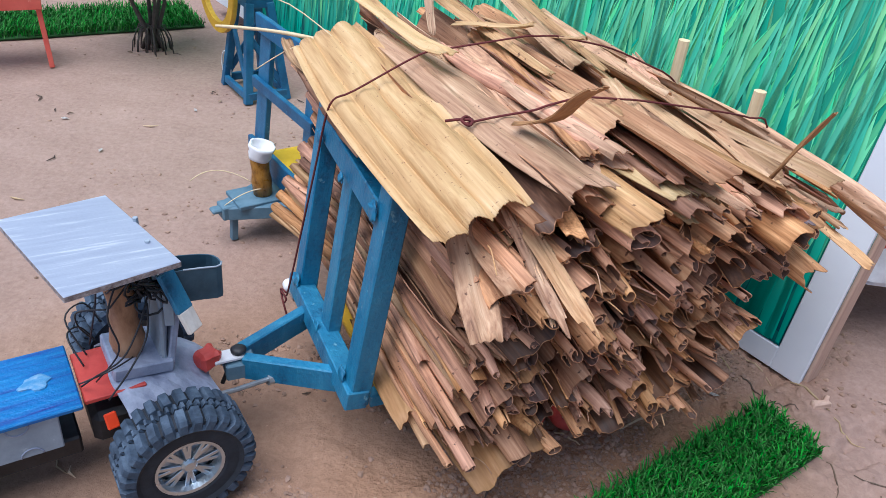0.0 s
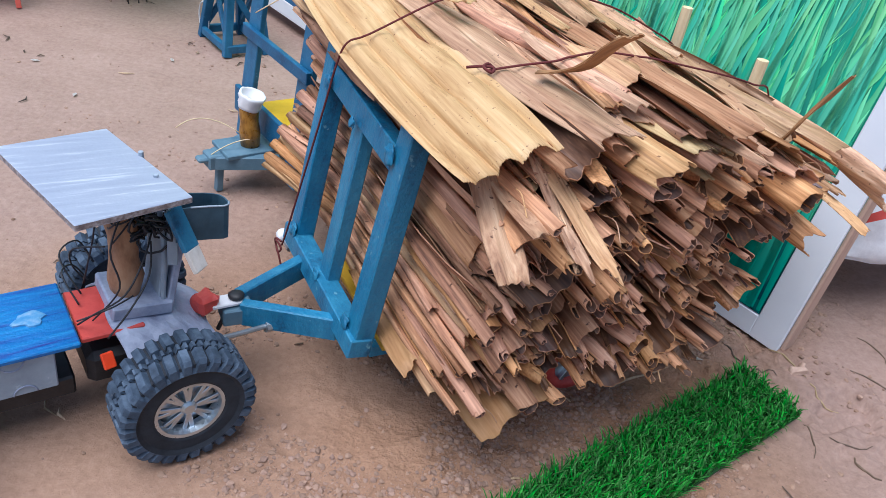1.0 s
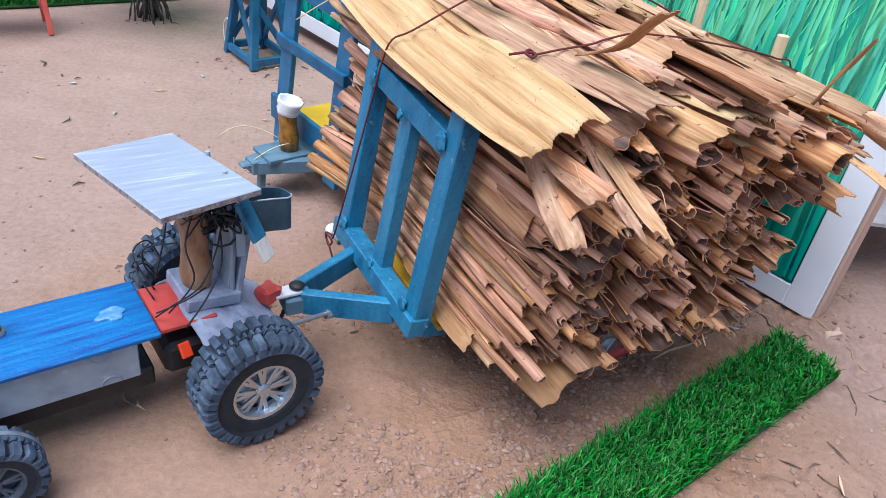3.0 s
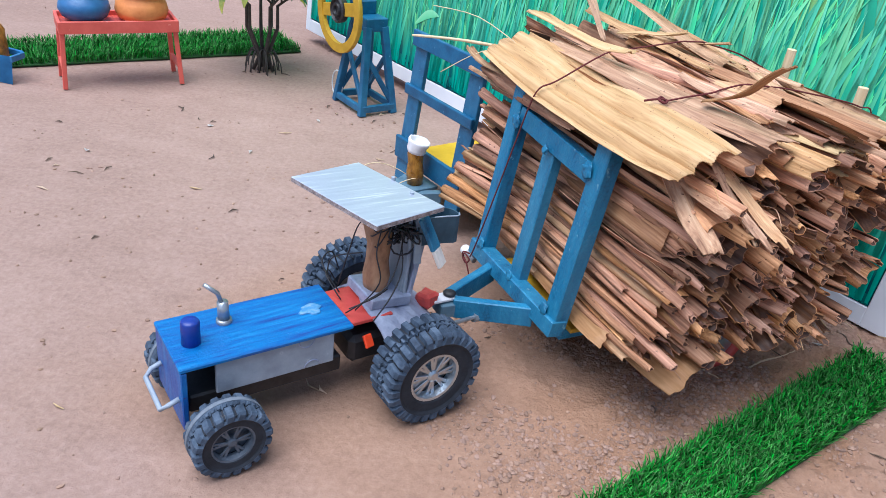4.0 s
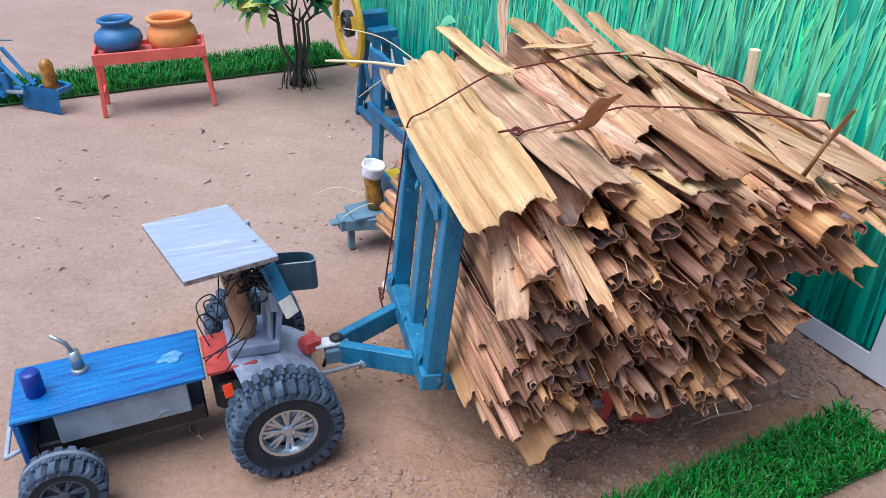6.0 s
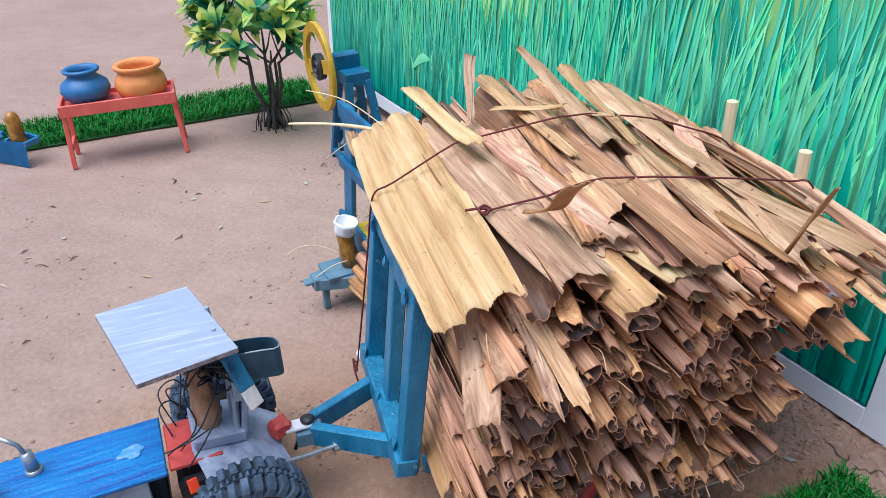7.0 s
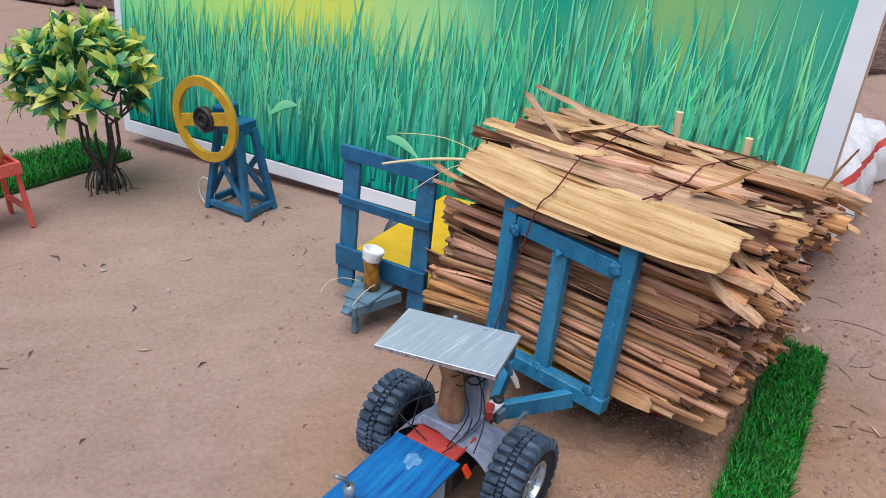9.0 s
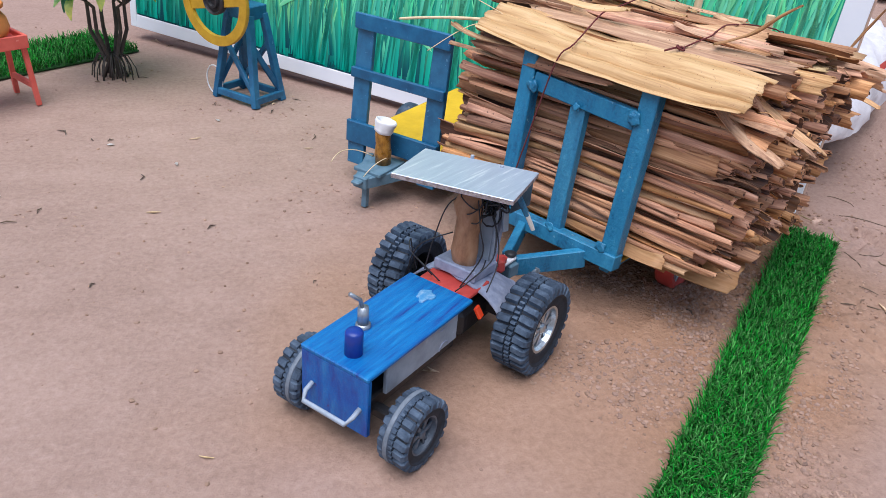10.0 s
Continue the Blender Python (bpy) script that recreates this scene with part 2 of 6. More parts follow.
def soil_material():
    """Trodden sandy soil: pale pinkish brown with grit, crumbs in patches and shallow scuffs."""
    mat = bpy.data.materials.new("sandy_soil")
    mat.use_nodes = True
    n, l = mat.node_tree.nodes, mat.node_tree.links
    b = n["Principled BSDF"]
    tc = n.new("ShaderNodeTexCoord")

    def cloud(scale, detail, stretch=None, rough=0.6):
        t = n.new("ShaderNodeTexNoise")
        t.inputs["Scale"].default_value, t.inputs["Detail"].default_value, t.inputs["Roughness"].default_value = scale, detail, rough
        src = tc.outputs["Object"]
        if stretch:
            mp = n.new("ShaderNodeMapping")
            mp.inputs["Scale"].default_value, mp.inputs["Rotation"].default_value = stretch, (0, 0, 0.6)
            l.new(src, mp.inputs[0])
            src = mp.outputs[0]
        l.new(src, t.inputs[0])
        return t.outputs[0]

    def calc(op, a, v):
        m = n.new("ShaderNodeMath")
        m.operation = op
        l.new(a, m.inputs[0])
        if isinstance(v, float):
            m.inputs[1].default_value = v
        else:
            l.new(v, m.inputs[1])
        return m.outputs[0]

    def span(a, lo, hi, p, q):
        m = n.new("ShaderNodeMapRange")
        m.inputs[1].default_value, m.inputs[2].default_value, m.inputs[3].default_value, m.inputs[4].default_value = lo, hi, p, q
        l.new(a, m.inputs[0])
        return m.outputs[0]

    broad, grain, scuff = cloud(3.0, 5), cloud(120, 8, None, 0.7), cloud(11, 6, (1.0, 2.2, 1.0))
    patch = span(cloud(4.5, 4), 0.5, 0.62, 0.0, 1.0)
    loose = n.new("ShaderNodeAttribute")
    loose.attribute_name = "loose"
    lumps = calc("ADD", span(cloud(90, 3, None, 0.5), 0.4, 0.75, 0.0, 0.8), span(cloud(230, 3, None, 0.5), 0.4, 0.75, 0.0, 0.5))
    crumb = calc("MULTIPLY", lumps, calc("ADD", calc("MULTIPLY", patch, 0.12), calc("MULTIPLY", loose.outputs["Fac"], 0.75)))
    level = calc("ADD", calc("MULTIPLY", broad, 0.3), calc("ADD", calc("MULTIPLY", grain, 0.5), calc("MULTIPLY", scuff, 0.2)))
    rp = n.new("ShaderNodeValToRGB")
    e = rp.color_ramp.elements
    e[0].position, e[0].color = 0.3, (0.235, 0.152, 0.12, 1)
    e[1].position, e[1].color = 0.7, (0.458, 0.321, 0.268, 1)
    m = e.new(0.5)
    m.color = (0.347, 0.234, 0.19, 1)
    l.new(level, rp.inputs[0])
    mx = n.new("ShaderNodeMix")
    mx.data_type, mx.blend_type = "RGBA", "MULTIPLY"
    l.new(loose.outputs["Fac"], mx.inputs[0])
    l.new(rp.outputs[0], mx.inputs[6])
    mx.inputs[7].default_value = (0.97, 0.88, 0.76, 1)
    # multiplies the soil towards brown round the trailer and tractor
    brown_tint = n.new("ShaderNodeAttribute")
    brown_tint.attribute_name = "brown_tint"
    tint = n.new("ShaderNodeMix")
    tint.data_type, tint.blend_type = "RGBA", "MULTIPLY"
    l.new(brown_tint.outputs["Fac"], tint.inputs[0])
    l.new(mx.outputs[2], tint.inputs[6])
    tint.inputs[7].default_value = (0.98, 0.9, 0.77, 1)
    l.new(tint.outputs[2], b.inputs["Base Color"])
    b.inputs["Roughness"].default_value = 0.92
    b.inputs["Specular IOR Level"].default_value = 0.25
    h = calc("ADD", calc("MULTIPLY", grain, 0.3), calc("ADD", calc("MULTIPLY", scuff, 0.3), calc("MULTIPLY", crumb, 0.5)))
    bp = n.new("ShaderNodeBump")
    bp.inputs["Strength"].default_value, bp.inputs["Distance"].default_value = 1.0, 0.007
    l.new(h, bp.inputs["Height"])
    l.new(bp.outputs[0], b.inputs["Normal"])
    return mat


SOIL = soil_material()
CLOD = material("soil_clods", [(0.25, 0.152, 0.106), (0.39, 0.252, 0.182)], (60, 60, 60), rough=(0.85, 0.98), vary=0.2, island=True)


# ---- ground ----
def smooth01(a, b, x):
    t = min(1.0, max(0.0, (x - a) / (b - a)))
    return t * t * (3 - 2 * t)


def looseness(x, y):
    """How far the soil is turned over and crumbly: beside the mat and under the loaded trailer."""
    return (1 - 0.9 * smooth01(-0.01, 0.05, 0.797 * (x - 0.409) - 0.605 * (y - 0.603))) * smooth01(-0.26, 0.02, x + 0.3 * (y - 0.5) + 0.16 * noise.noise(Vector((x, y, 0.0)) * 5)) * (1 - smooth01(0.8, 1.2, y)) * (1 - 0.85 * smooth01(0.58, 0.7, y) * (1 - smooth01(0.02, 0.2, x)))


def scuffed(x, y):
    """Trodden, broken crust beyond the mat and beside the screen's foot."""
    p = Vector((x, y, 7.0))
    return smooth01(0.2, 0.4, x + 0.06 * noise.noise(p * 6)) * (1 - smooth01(1.0, 1.5, x)) * (1 - smooth01(0.62, 0.78, y - 0.12 * x)) * smooth01(-0.4, 0.25, noise.noise(p * 5))


def crumbs(x, y):
    """Where the loose soil lies in crumbs: round the tractor's wheels, beside the mat and in patches."""
    p = Vector((x, y, 0.0))
    near = max(math.exp(-((x + 0.1) / 0.16) ** 2 - ((y - 0.42) / 0.09) ** 2), math.exp(-((x - 0.12) / 0.16) ** 2 - ((y - 0.5) / 0.08) ** 2))
    return smooth01(-0.1, 0.4, noise.noise(p * 7 + Vector((3, 1, 0))) + 0.55 * near + 0.25 * noise.noise(p * 19))


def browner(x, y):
    """Browner soil round the trailer and tractor, with a ragged edge."""
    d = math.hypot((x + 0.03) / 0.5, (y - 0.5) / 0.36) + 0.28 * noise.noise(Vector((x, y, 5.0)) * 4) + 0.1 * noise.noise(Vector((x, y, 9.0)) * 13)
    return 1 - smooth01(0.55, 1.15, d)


def relief(x, y):
    """Height of the soil: nearly flat, trodden and cloddy beside the mat, banked behind the screen and at the far wall."""
    p = Vector((x, y, 0.0))
    z = 0.0016 * noise.noise(p * 9) + 0.001 * noise.noise(p * 31) - 0.001
    rough = looseness(x, y)
    if rough > 0:
        patch = crumbs(x, y)
        plate = noise.noise(p * 16)
        z += rough * (0.003 * noise.noise(p * 6) + 0.003 * smooth01(0.05, 0.2, plate) + 0.002 * noise.noise(p * 40) + patch * (0.0055 * noise.noise(p * 45) + 0.0028 * noise.noise(p * 90)))
    crust = scuffed(x, y)
    if crust > 0:
        z += crust * (0.009 * smooth01(0.0, 0.06, noise.noise(p * 11 + Vector((0, 0, 3)) + Vector((0.5, 0.5, 0)) * noise.noise(p * 20))) + 0.008 * smooth01(0.05, 0.12, noise.noise(Vector((x * 26, y * 19, 1)))) + 0.005 * noise.noise(p * 60) + 0.003 * noise.noise(p * 110) - 0.007)
    bank = smooth01(0.62, 1.15, x) * smooth01(0.72, 1.0, y)
    z += bank * (0.16 + 0.05 * noise.noise(p * 5) + 0.02 * noise.noise(p * 17))
    line = abs((x + 0.96) * 0.79 + (y - 2.74) * 0.61 + 0.05 * noise.noise(p * 3))
    z -= 0.02 * (1 - smooth01(0.0, 0.06, line)) * smooth01(0.6, 0.8, -x)
    far = smooth01(3.0, 9.0, math.hypot(x, y - 1))
    z += far * 0.2 * (0.5 + noise.noise(p * 0.3))
    return z


def axis(lo, hi, step, reach):
    vals = list(np.arange(lo, hi + 1e-6, step))
    s, a, b = step, lo, hi
    while b < reach:
        s *= 1.035 if s < 0.03 else 1.22
        a, b = a - s, b + s
        vals = [a] + vals + [b]
    return vals


gx, gy = axis(-0.4, 0.75, 0.0036, 300), axis(0.18, 0.9, 0.0036, 300)
gv = [(x, y, relief(x, y)) for y in gy for x in gx]
w = len(gx)
gf = [(j * w + i, j * w + i + 1, (j + 1) * w + i + 1, (j + 1) * w + i) for j in range(len(gy) - 1) for i in range(w - 1)]
ground = raw("ground", gv, gf, SOIL)
ground.data.attributes.new("loose", "FLOAT", "POINT").data.foreach_set("value", [looseness(x, y) * (0.35 + 0.65 * smooth01(-0.3, 0.3, noise.noise(Vector((x, y, 2.0)) * 6))) for x, y, _ in gv])
ground.data.attributes.new("brown_tint", "FLOAT", "POINT").data.foreach_set("value", [browner(x, y) for x, y, _ in gv])
tagged(ground, "pinkish-brown trodden sandy soil with scattered clods and marks", "ground", kind="structure")

# ---- printed screen behind the scene ----
BAN_R, BAN_L = Vector((0.468, 0.69, 0.0)), Vector((-0.54, 1.86, 0.03))
BAN_W, BAN_H, BAN_LEAN = (BAN_L - BAN_R).length, 0.92, 2.5
bx = (BAN_L - BAN_R).normalized()
bn = Vector((-bx.y, bx.x, 0)).normalized()
if bn.y > 0:
    bn = -bn
bz = bn.cross(-bx) if bn.cross(-bx).z > 0 else bn.cross(bx)
BAN = Matrix((-bx, -bn, bz)).transposed().to_4x4()
BAN.translation = (BAN_R + BAN_L) / 2
BAN = BAN @ pose(0, 0, 0, -BAN_LEAN, 0, 0)


def print_material(name, blades):
    """Printed vinyl: a blurred green and yellow field, or the sharp blades in front of it."""
    mat = bpy.data.materials.new(name)
    mat.use_nodes = True
    nt = mat.node_tree
    n, l = nt.nodes, nt.links
    b = n["Principled BSDF"]
    b.inputs["Roughness"].default_value = 0.55
    b.inputs["Specular IOR Level"].default_value = 0.22
    if blades:
        at = n.new("ShaderNodeAttribute")
        at.attribute_name = "ink"
        l.new(at.outputs["Color"], b.inputs["Base Color"])
        return mat
    tc = n.new("ShaderNodeTexCoord")
    sep = n.new("ShaderNodeSeparateXYZ")
    l.new(tc.outputs["Object"], sep.inputs[0])
    col = None
    for i, (cx, cz, rx, rz, c) in enumerate(PRINT_BLOTS):
        dx = n.new("ShaderNodeMapping")
        dx.inputs["Location"].default_value = (-cx / rx, 0, -cz / rz)
        dx.inputs["Scale"].default_value = (1 / rx, 0, 1 / rz)
        l.new(tc.outputs["Object"], dx.inputs[0])
        ln = n.new("ShaderNodeVectorMath")
        ln.operation = "LENGTH"
        l.new(dx.outputs[0], ln.inputs[0])
        mr = n.new("ShaderNodeMapRange")
        mr.interpolation_type = "SMOOTHSTEP"
        mr.inputs[1].default_value, mr.inputs[2].default_value, mr.inputs[3].default_value, mr.inputs[4].default_value = 0.15, 1.0, 1.0, 0.0
        l.new(ln.outputs["Value"], mr.inputs[0])
        mx = n.new("ShaderNodeMix")
        mx.data_type = "RGBA"
        l.new(mr.outputs[0], mx.inputs[0])
        if col is None:
            mx.inputs[6].default_value = (0.06, 0.56, 0.32, 1)
        else:
            l.new(col, mx.inputs[6])
        mx.inputs[7].default_value = (*c, 1)
        col = mx.outputs[2]
    l.new(col, b.inputs["Base Color"])
    return mat


PRINT_BLOTS = [
    (0.55, 0.55, 0.75, 0.75, (0.04, 0.43, 0.32)),
    (-0.66, 0.5, 0.85, 0.95, (0.30, 0.80, 0.34)),
    (-0.28, 0.45, 0.5, 0.6, (0.58, 0.86, 0.20)),
    (-0.18, 0.34, 0.27, 0.2, (0.72, 0.82, 0.14)),
    (0.04, 0.33, 0.22, 0.22, (0.42, 0.80, 0.32)),
    (0.2, 0.66, 0.2, 0.3, (0.16, 0.62, 0.33)),
    (0.45, 0.44, 0.32, 0.27, (0.25, 0.54, 0.2)),
    (0.3, 0.5, 0.17, 0.2, (0.02, 0.40, 0.26)),
    (0.0, 0.02, 4.0, 0.29, (0.0, 0.06, 0.085)),
]
screen = thing("grass_screen", BAN, "printed grass backdrop sheet on a white-edged wooden frame", "backdrop screen")
bm = bmesh.new()
block(bm, (BAN_W, 0.004, BAN_H), pose(0, 0.006, BAN_H / 2), 0)
part("sheet", bm, print_material("printed_field", False), screen, "printed vinyl sheet with blurred green and yellow field")
VINYL = material("white_vinyl", [(0.80, 0.83, 0.90), (0.87, 0.90, 0.95)], (8, 8, 8), rough=(0.3, 0.5), bump=0.25, depth=0.003, fine=40)
RAW = material("planed_pink_wood", [(0.48, 0.31, 0.235), (0.62, 0.43, 0.33)], (120, 120, 9), rough=(0.6, 0.8))
EDGE = 0.034
for nm, sx, sz, x, z in (("bottom_border", BAN_W - 0.058, 0.03, -0.009, 0.015), ("side_border", 0.038, BAN_H, BAN_W / 2 - 0.019, BAN_H / 2), ("side_border", 0.02, BAN_H, -BAN_W / 2 + 0.01, BAN_H / 2), ("top_border", BAN_W - 2 * EDGE, 0.03, 0, BAN_H - 0.015)):
    bm = bmesh.new()
    block(bm, (sx, 0.007, sz), pose(x, 0.004, z), 0.001)
    part(nm, bm, VINYL, screen, "white unprinted vinyl border")
for x in (-BAN_W / 2 + 0.013, BAN_W / 2 - 0.010):
    bm = bmesh.new()
    block(bm, (0.028, 0.03, BAN_H), pose(x, 0.024, BAN_H / 2), 0.002)
    part("frame_batten", bm, RAW, screen, "bare pinkish wooden batten")
for z in (0.016, BAN_H - 0.016):
    bm = bmesh.new()
    block(bm, (BAN_W - 0.06, 0.03, 0.03), pose(0, 0.024, z), 0.002)
    part("frame_batten", bm, RAW, screen, "bare pinkish wooden batten")

rng = random.Random(4)
bv, bf, ink = [], [], []
XL, XR = -BAN_W / 2 + 0.021, BAN_W / 2 - 0.04


def ink_mix(a, b, t):
    return tuple(p + (q - p) * t for p, q in zip(a, b))


def blade(x, z, h, wd, lean, curve, y, low, high):
    k = len(bv)
    steps = 6
    for i in range(steps + 1):
        t = i / steps
        cx = x + lean * h * t + curve * h * t * t
        half = wd * (1 - t) ** 0.6 * (0.75 + 0.6 * t * (1 - t) * 2) / 2
        for s in (-1, 1):
            bv.append((min(XR, max(XL, cx + s * half)), y, z + h * t * (1 - 0.12 * abs(curve) * t)))
            ink.append((*(c * (0.85 if s < 0 else 1.15) for c in ink_mix(low, high, t ** 1.45)), 1))
    for i in range(steps):
        a = k + 2 * i
        bf.append((a, a + 1, a + 3, a + 2))


DEEP, MID, LITE, LIME = (0.0, 0.065, 0.095), (0.0, 0.47, 0.34), (0.10, 0.93, 0.42), (0.5, 0.95, 0.28)


def height_at(x):
    """How high the grass stands along the sheet."""
    return 0.25 + 0.035 * smooth01(-0.62, -0.2, x) + 0.085 * smooth01(-0.1, 0.35, x)


def tints(tone, t, glow):
    low = ink_mix(DEEP, MID, tone * 0.55 * (0.3 + 0.7 * t))
    high = ink_mix(MID, LITE, min(1, tone + 0.15))
    high = ink_mix(high, LIME, max(glow * 0.65, 0.22) * rng.random())
    pick = rng.random()
    if pick < 0.08 + 0.16 * t:
        low, high = ink_mix(low, MID, 0.6), ink_mix(high, (0.3, 1.0, 0.56), 0.65)
    elif pick < 0.52:
        low, high = ink_mix(low, DEEP, 0.85), ink_mix(high, ink_mix(DEEP, MID, 0.75), 0.7)
    return low, high


def field_at(x):
    """Colour of the blurred field behind the tips."""
    return ink_mix((0.50, 0.86, 0.26), (0.06, 0.50, 0.32), smooth01(-0.15, 0.2, x))


# soft far blades, dense standing blades, then a few broad tall ones
for i in range(1100):
    x = rng.uniform(XL, XR)
    h = height_at(x) * (0.6 + 0.7 * rng.random() ** 1.5)
    low, high = (0.0, 0.09, 0.11), ink_mix(ink_mix((0.02, 0.52, 0.38), (0.24, 0.80, 0.44), rng.random()), field_at(x), 0.5)
    blade(x, 0.031, h, rng.uniform(0.008, 0.016), rng.uniform(-0.05, 0.07), rng.uniform(-0.08, 0.12), 0.0034 - 0.0003 * i / 1100, low, high)
LAYERS = 2900
for i in range(LAYERS):
    t = i / LAYERS
    x = rng.uniform(XL, XR)
    glow = max(math.exp(-((x + 0.28) / 0.26) ** 2), 0.6 * smooth01(0.1, 0.45, x))
    h = height_at(x) * (rng.uniform(0.45, 1.05) + 0.5 * rng.random() ** 6) * (1.05 - 0.4 * t)
    low, high = tints(rng.random(), t, glow)
    blade(x, 0.031 + rng.random() * 0.03, h, rng.choice((0.004, 0.006, 0.009, 0.013)) * rng.uniform(0.8, 1.3) * (1 + 0.9 * smooth01(-0.15, 0.4, x)), rng.uniform(-0.11, 0.14), rng.uniform(-0.18, 0.24), 0.003 - 0.0024 * t, low, high)
TALL = ((-0.36, 0.50), (-0.62, 0.40), (-0.5, 0.42), (0.05, 0.44), (0.10, 0.47), (0.17, 0.56), (0.21, 0.51), (0.25, 0.45), (0.29, 0.485), (0.33, 0.42), (0.44, 0.52), (0.50, 0.43), (0.57, 0.54), (0.63, 0.45), (0.69, 0.52))
for i in range(210):
    x, top = TALL[i] if i < len(TALL) else (rng.uniform(XL, XR), 0)
    h = top - 0.04 if top else height_at(x) * rng.uniform(0.8, 1.35)
    low, high = ink_mix(DEEP, MID, 0.5 + 0.4 * rng.random()), ink_mix(MID, (0.38, 0.97, 0.42) if top or i % 3 == 0 else (0.26, 0.9, 0.55), 0.5 + 0.5 * rng.random())
    lean = rng.uniform(-0.05, 0.12)
    blade(x - lean * h * 1.2, 0.035, h, rng.uniform(0.008, 0.015), lean, lean * 0.5, 0.0005, low, high)
# two broad leaves printed among the blades
for x0, z0, x1, z1 in ((-0.325, 0.135, -0.25, 0.17), (-0.03, 0.15, 0.05, 0.12)):
    k = len(bv)
    for i in range(9):
        t = i / 8
        half = 0.010 * math.sin(math.pi * (0.06 + 0.94 * t)) ** 0.8
        for s in (-1, 1):
            bv.append((x0 + (x1 - x0) * t, -0.0002, z0 + (z1 - z0) * t + 0.012 * math.sin(math.pi * t) + s * half))
            ink.append((0.16, 0.72, 0.36, 1) if s < 0 else (0.34, 0.86, 0.52, 1))
    bf += [(k + 2 * i, k + 2 * i + 1, k + 2 * i + 3, k + 2 * i + 2) for i in range(8)]
ob = raw("printed_grass", bv, bf, print_material("printed_ink", True), screen, "printed tall green grass blades", False)
ca = ob.data.color_attributes.new("ink", "FLOAT_COLOR", "POINT")
ca.data.foreach_set("color", [c for v in ink for c in v])
ob["kind"] = "stuff"


# ---- artificial grass mats ----
def grass_material():
    mat = material("plastic_grass", [(0.002, 0.045, 0.004), (0.009, 0.175, 0.010), (0.032, 0.37, 0.022)], (300, 300, 60), rough=(0.55, 0.8), bump=0.1, vary=0.5, island=True)
    mat.node_tree.nodes["Principled BSDF"].inputs["Specular IOR Level"].default_value = 0.2
    return mat


TURF = grass_material()
TURFBASE = material("turf_backing", [(0.006, 0.05, 0.008), (0.015, 0.09, 0.014)], (200, 200, 200), rough=(0.7, 0.9))


def turf(m, length, width, count, tall, label, seed):
    """A strip of artificial grass: x along its length from the origin, y across."""
    r = random.Random(seed)
    mat = thing("grass_mat", m, label, "artificial grass")
    bm = bmesh.new()
    block(bm, (length, width, 0.004), pose(length / 2, 0, 0.003), 0.001)
    part("backing", bm, TURFBASE, mat, "dark green mat backing")
    vs, fs = [], []
    for i in range(count):
        x, y = r.uniform(0, length), r.uniform(-width / 2, width / 2)
        a = r.uniform(0, 2 * math.pi)
        lean = r.uniform(0.15, 0.95) * tall
        h = tall * r.uniform(0.55, 1.1)
        tx, ty = lean * math.cos(a) + 0.25 * tall * math.cos(x * 9), lean * math.sin(a)
        sx, sy = -math.sin(a) * 0.0009, math.cos(a) * 0.0009
        k = len(vs)
        for f, g, wd in ((0, 0, 1), (0.3, 0.55, 1), (0.72, 0.92, 0.7)):
            vs += [(x + tx * f - sx * wd, y + ty * f - sy * wd, 0.004 + h * g), (x + tx * f + sx * wd, y + ty * f + sy * wd, 0.004 + h * g)]
        vs.append((x + tx, y + ty, 0.004 + h))
        fs += [(k, k + 1, k + 3, k + 2), (k + 2, k + 3, k + 5, k + 4), (k + 4, k + 5, k + 6)]
    ob = raw("turf", vs, fs, TURF, mat, "bright green plastic blades", False)
    ob["kind"] = "stuff"
    return mat


turf(pose(0.4325, 0.6145, 0.0, 0, 0, 180 + 37.2), 0.978, 0.077, 16000, 0.017, "narrow strip of bright green artificial grass on the soil", 1)
turf(pose(-0.575, 1.81, 0.0, 0, 0, 180 + 33.0), 1.5, 0.17, 17000, 0.02, "strip of green artificial grass behind the red table", 2)


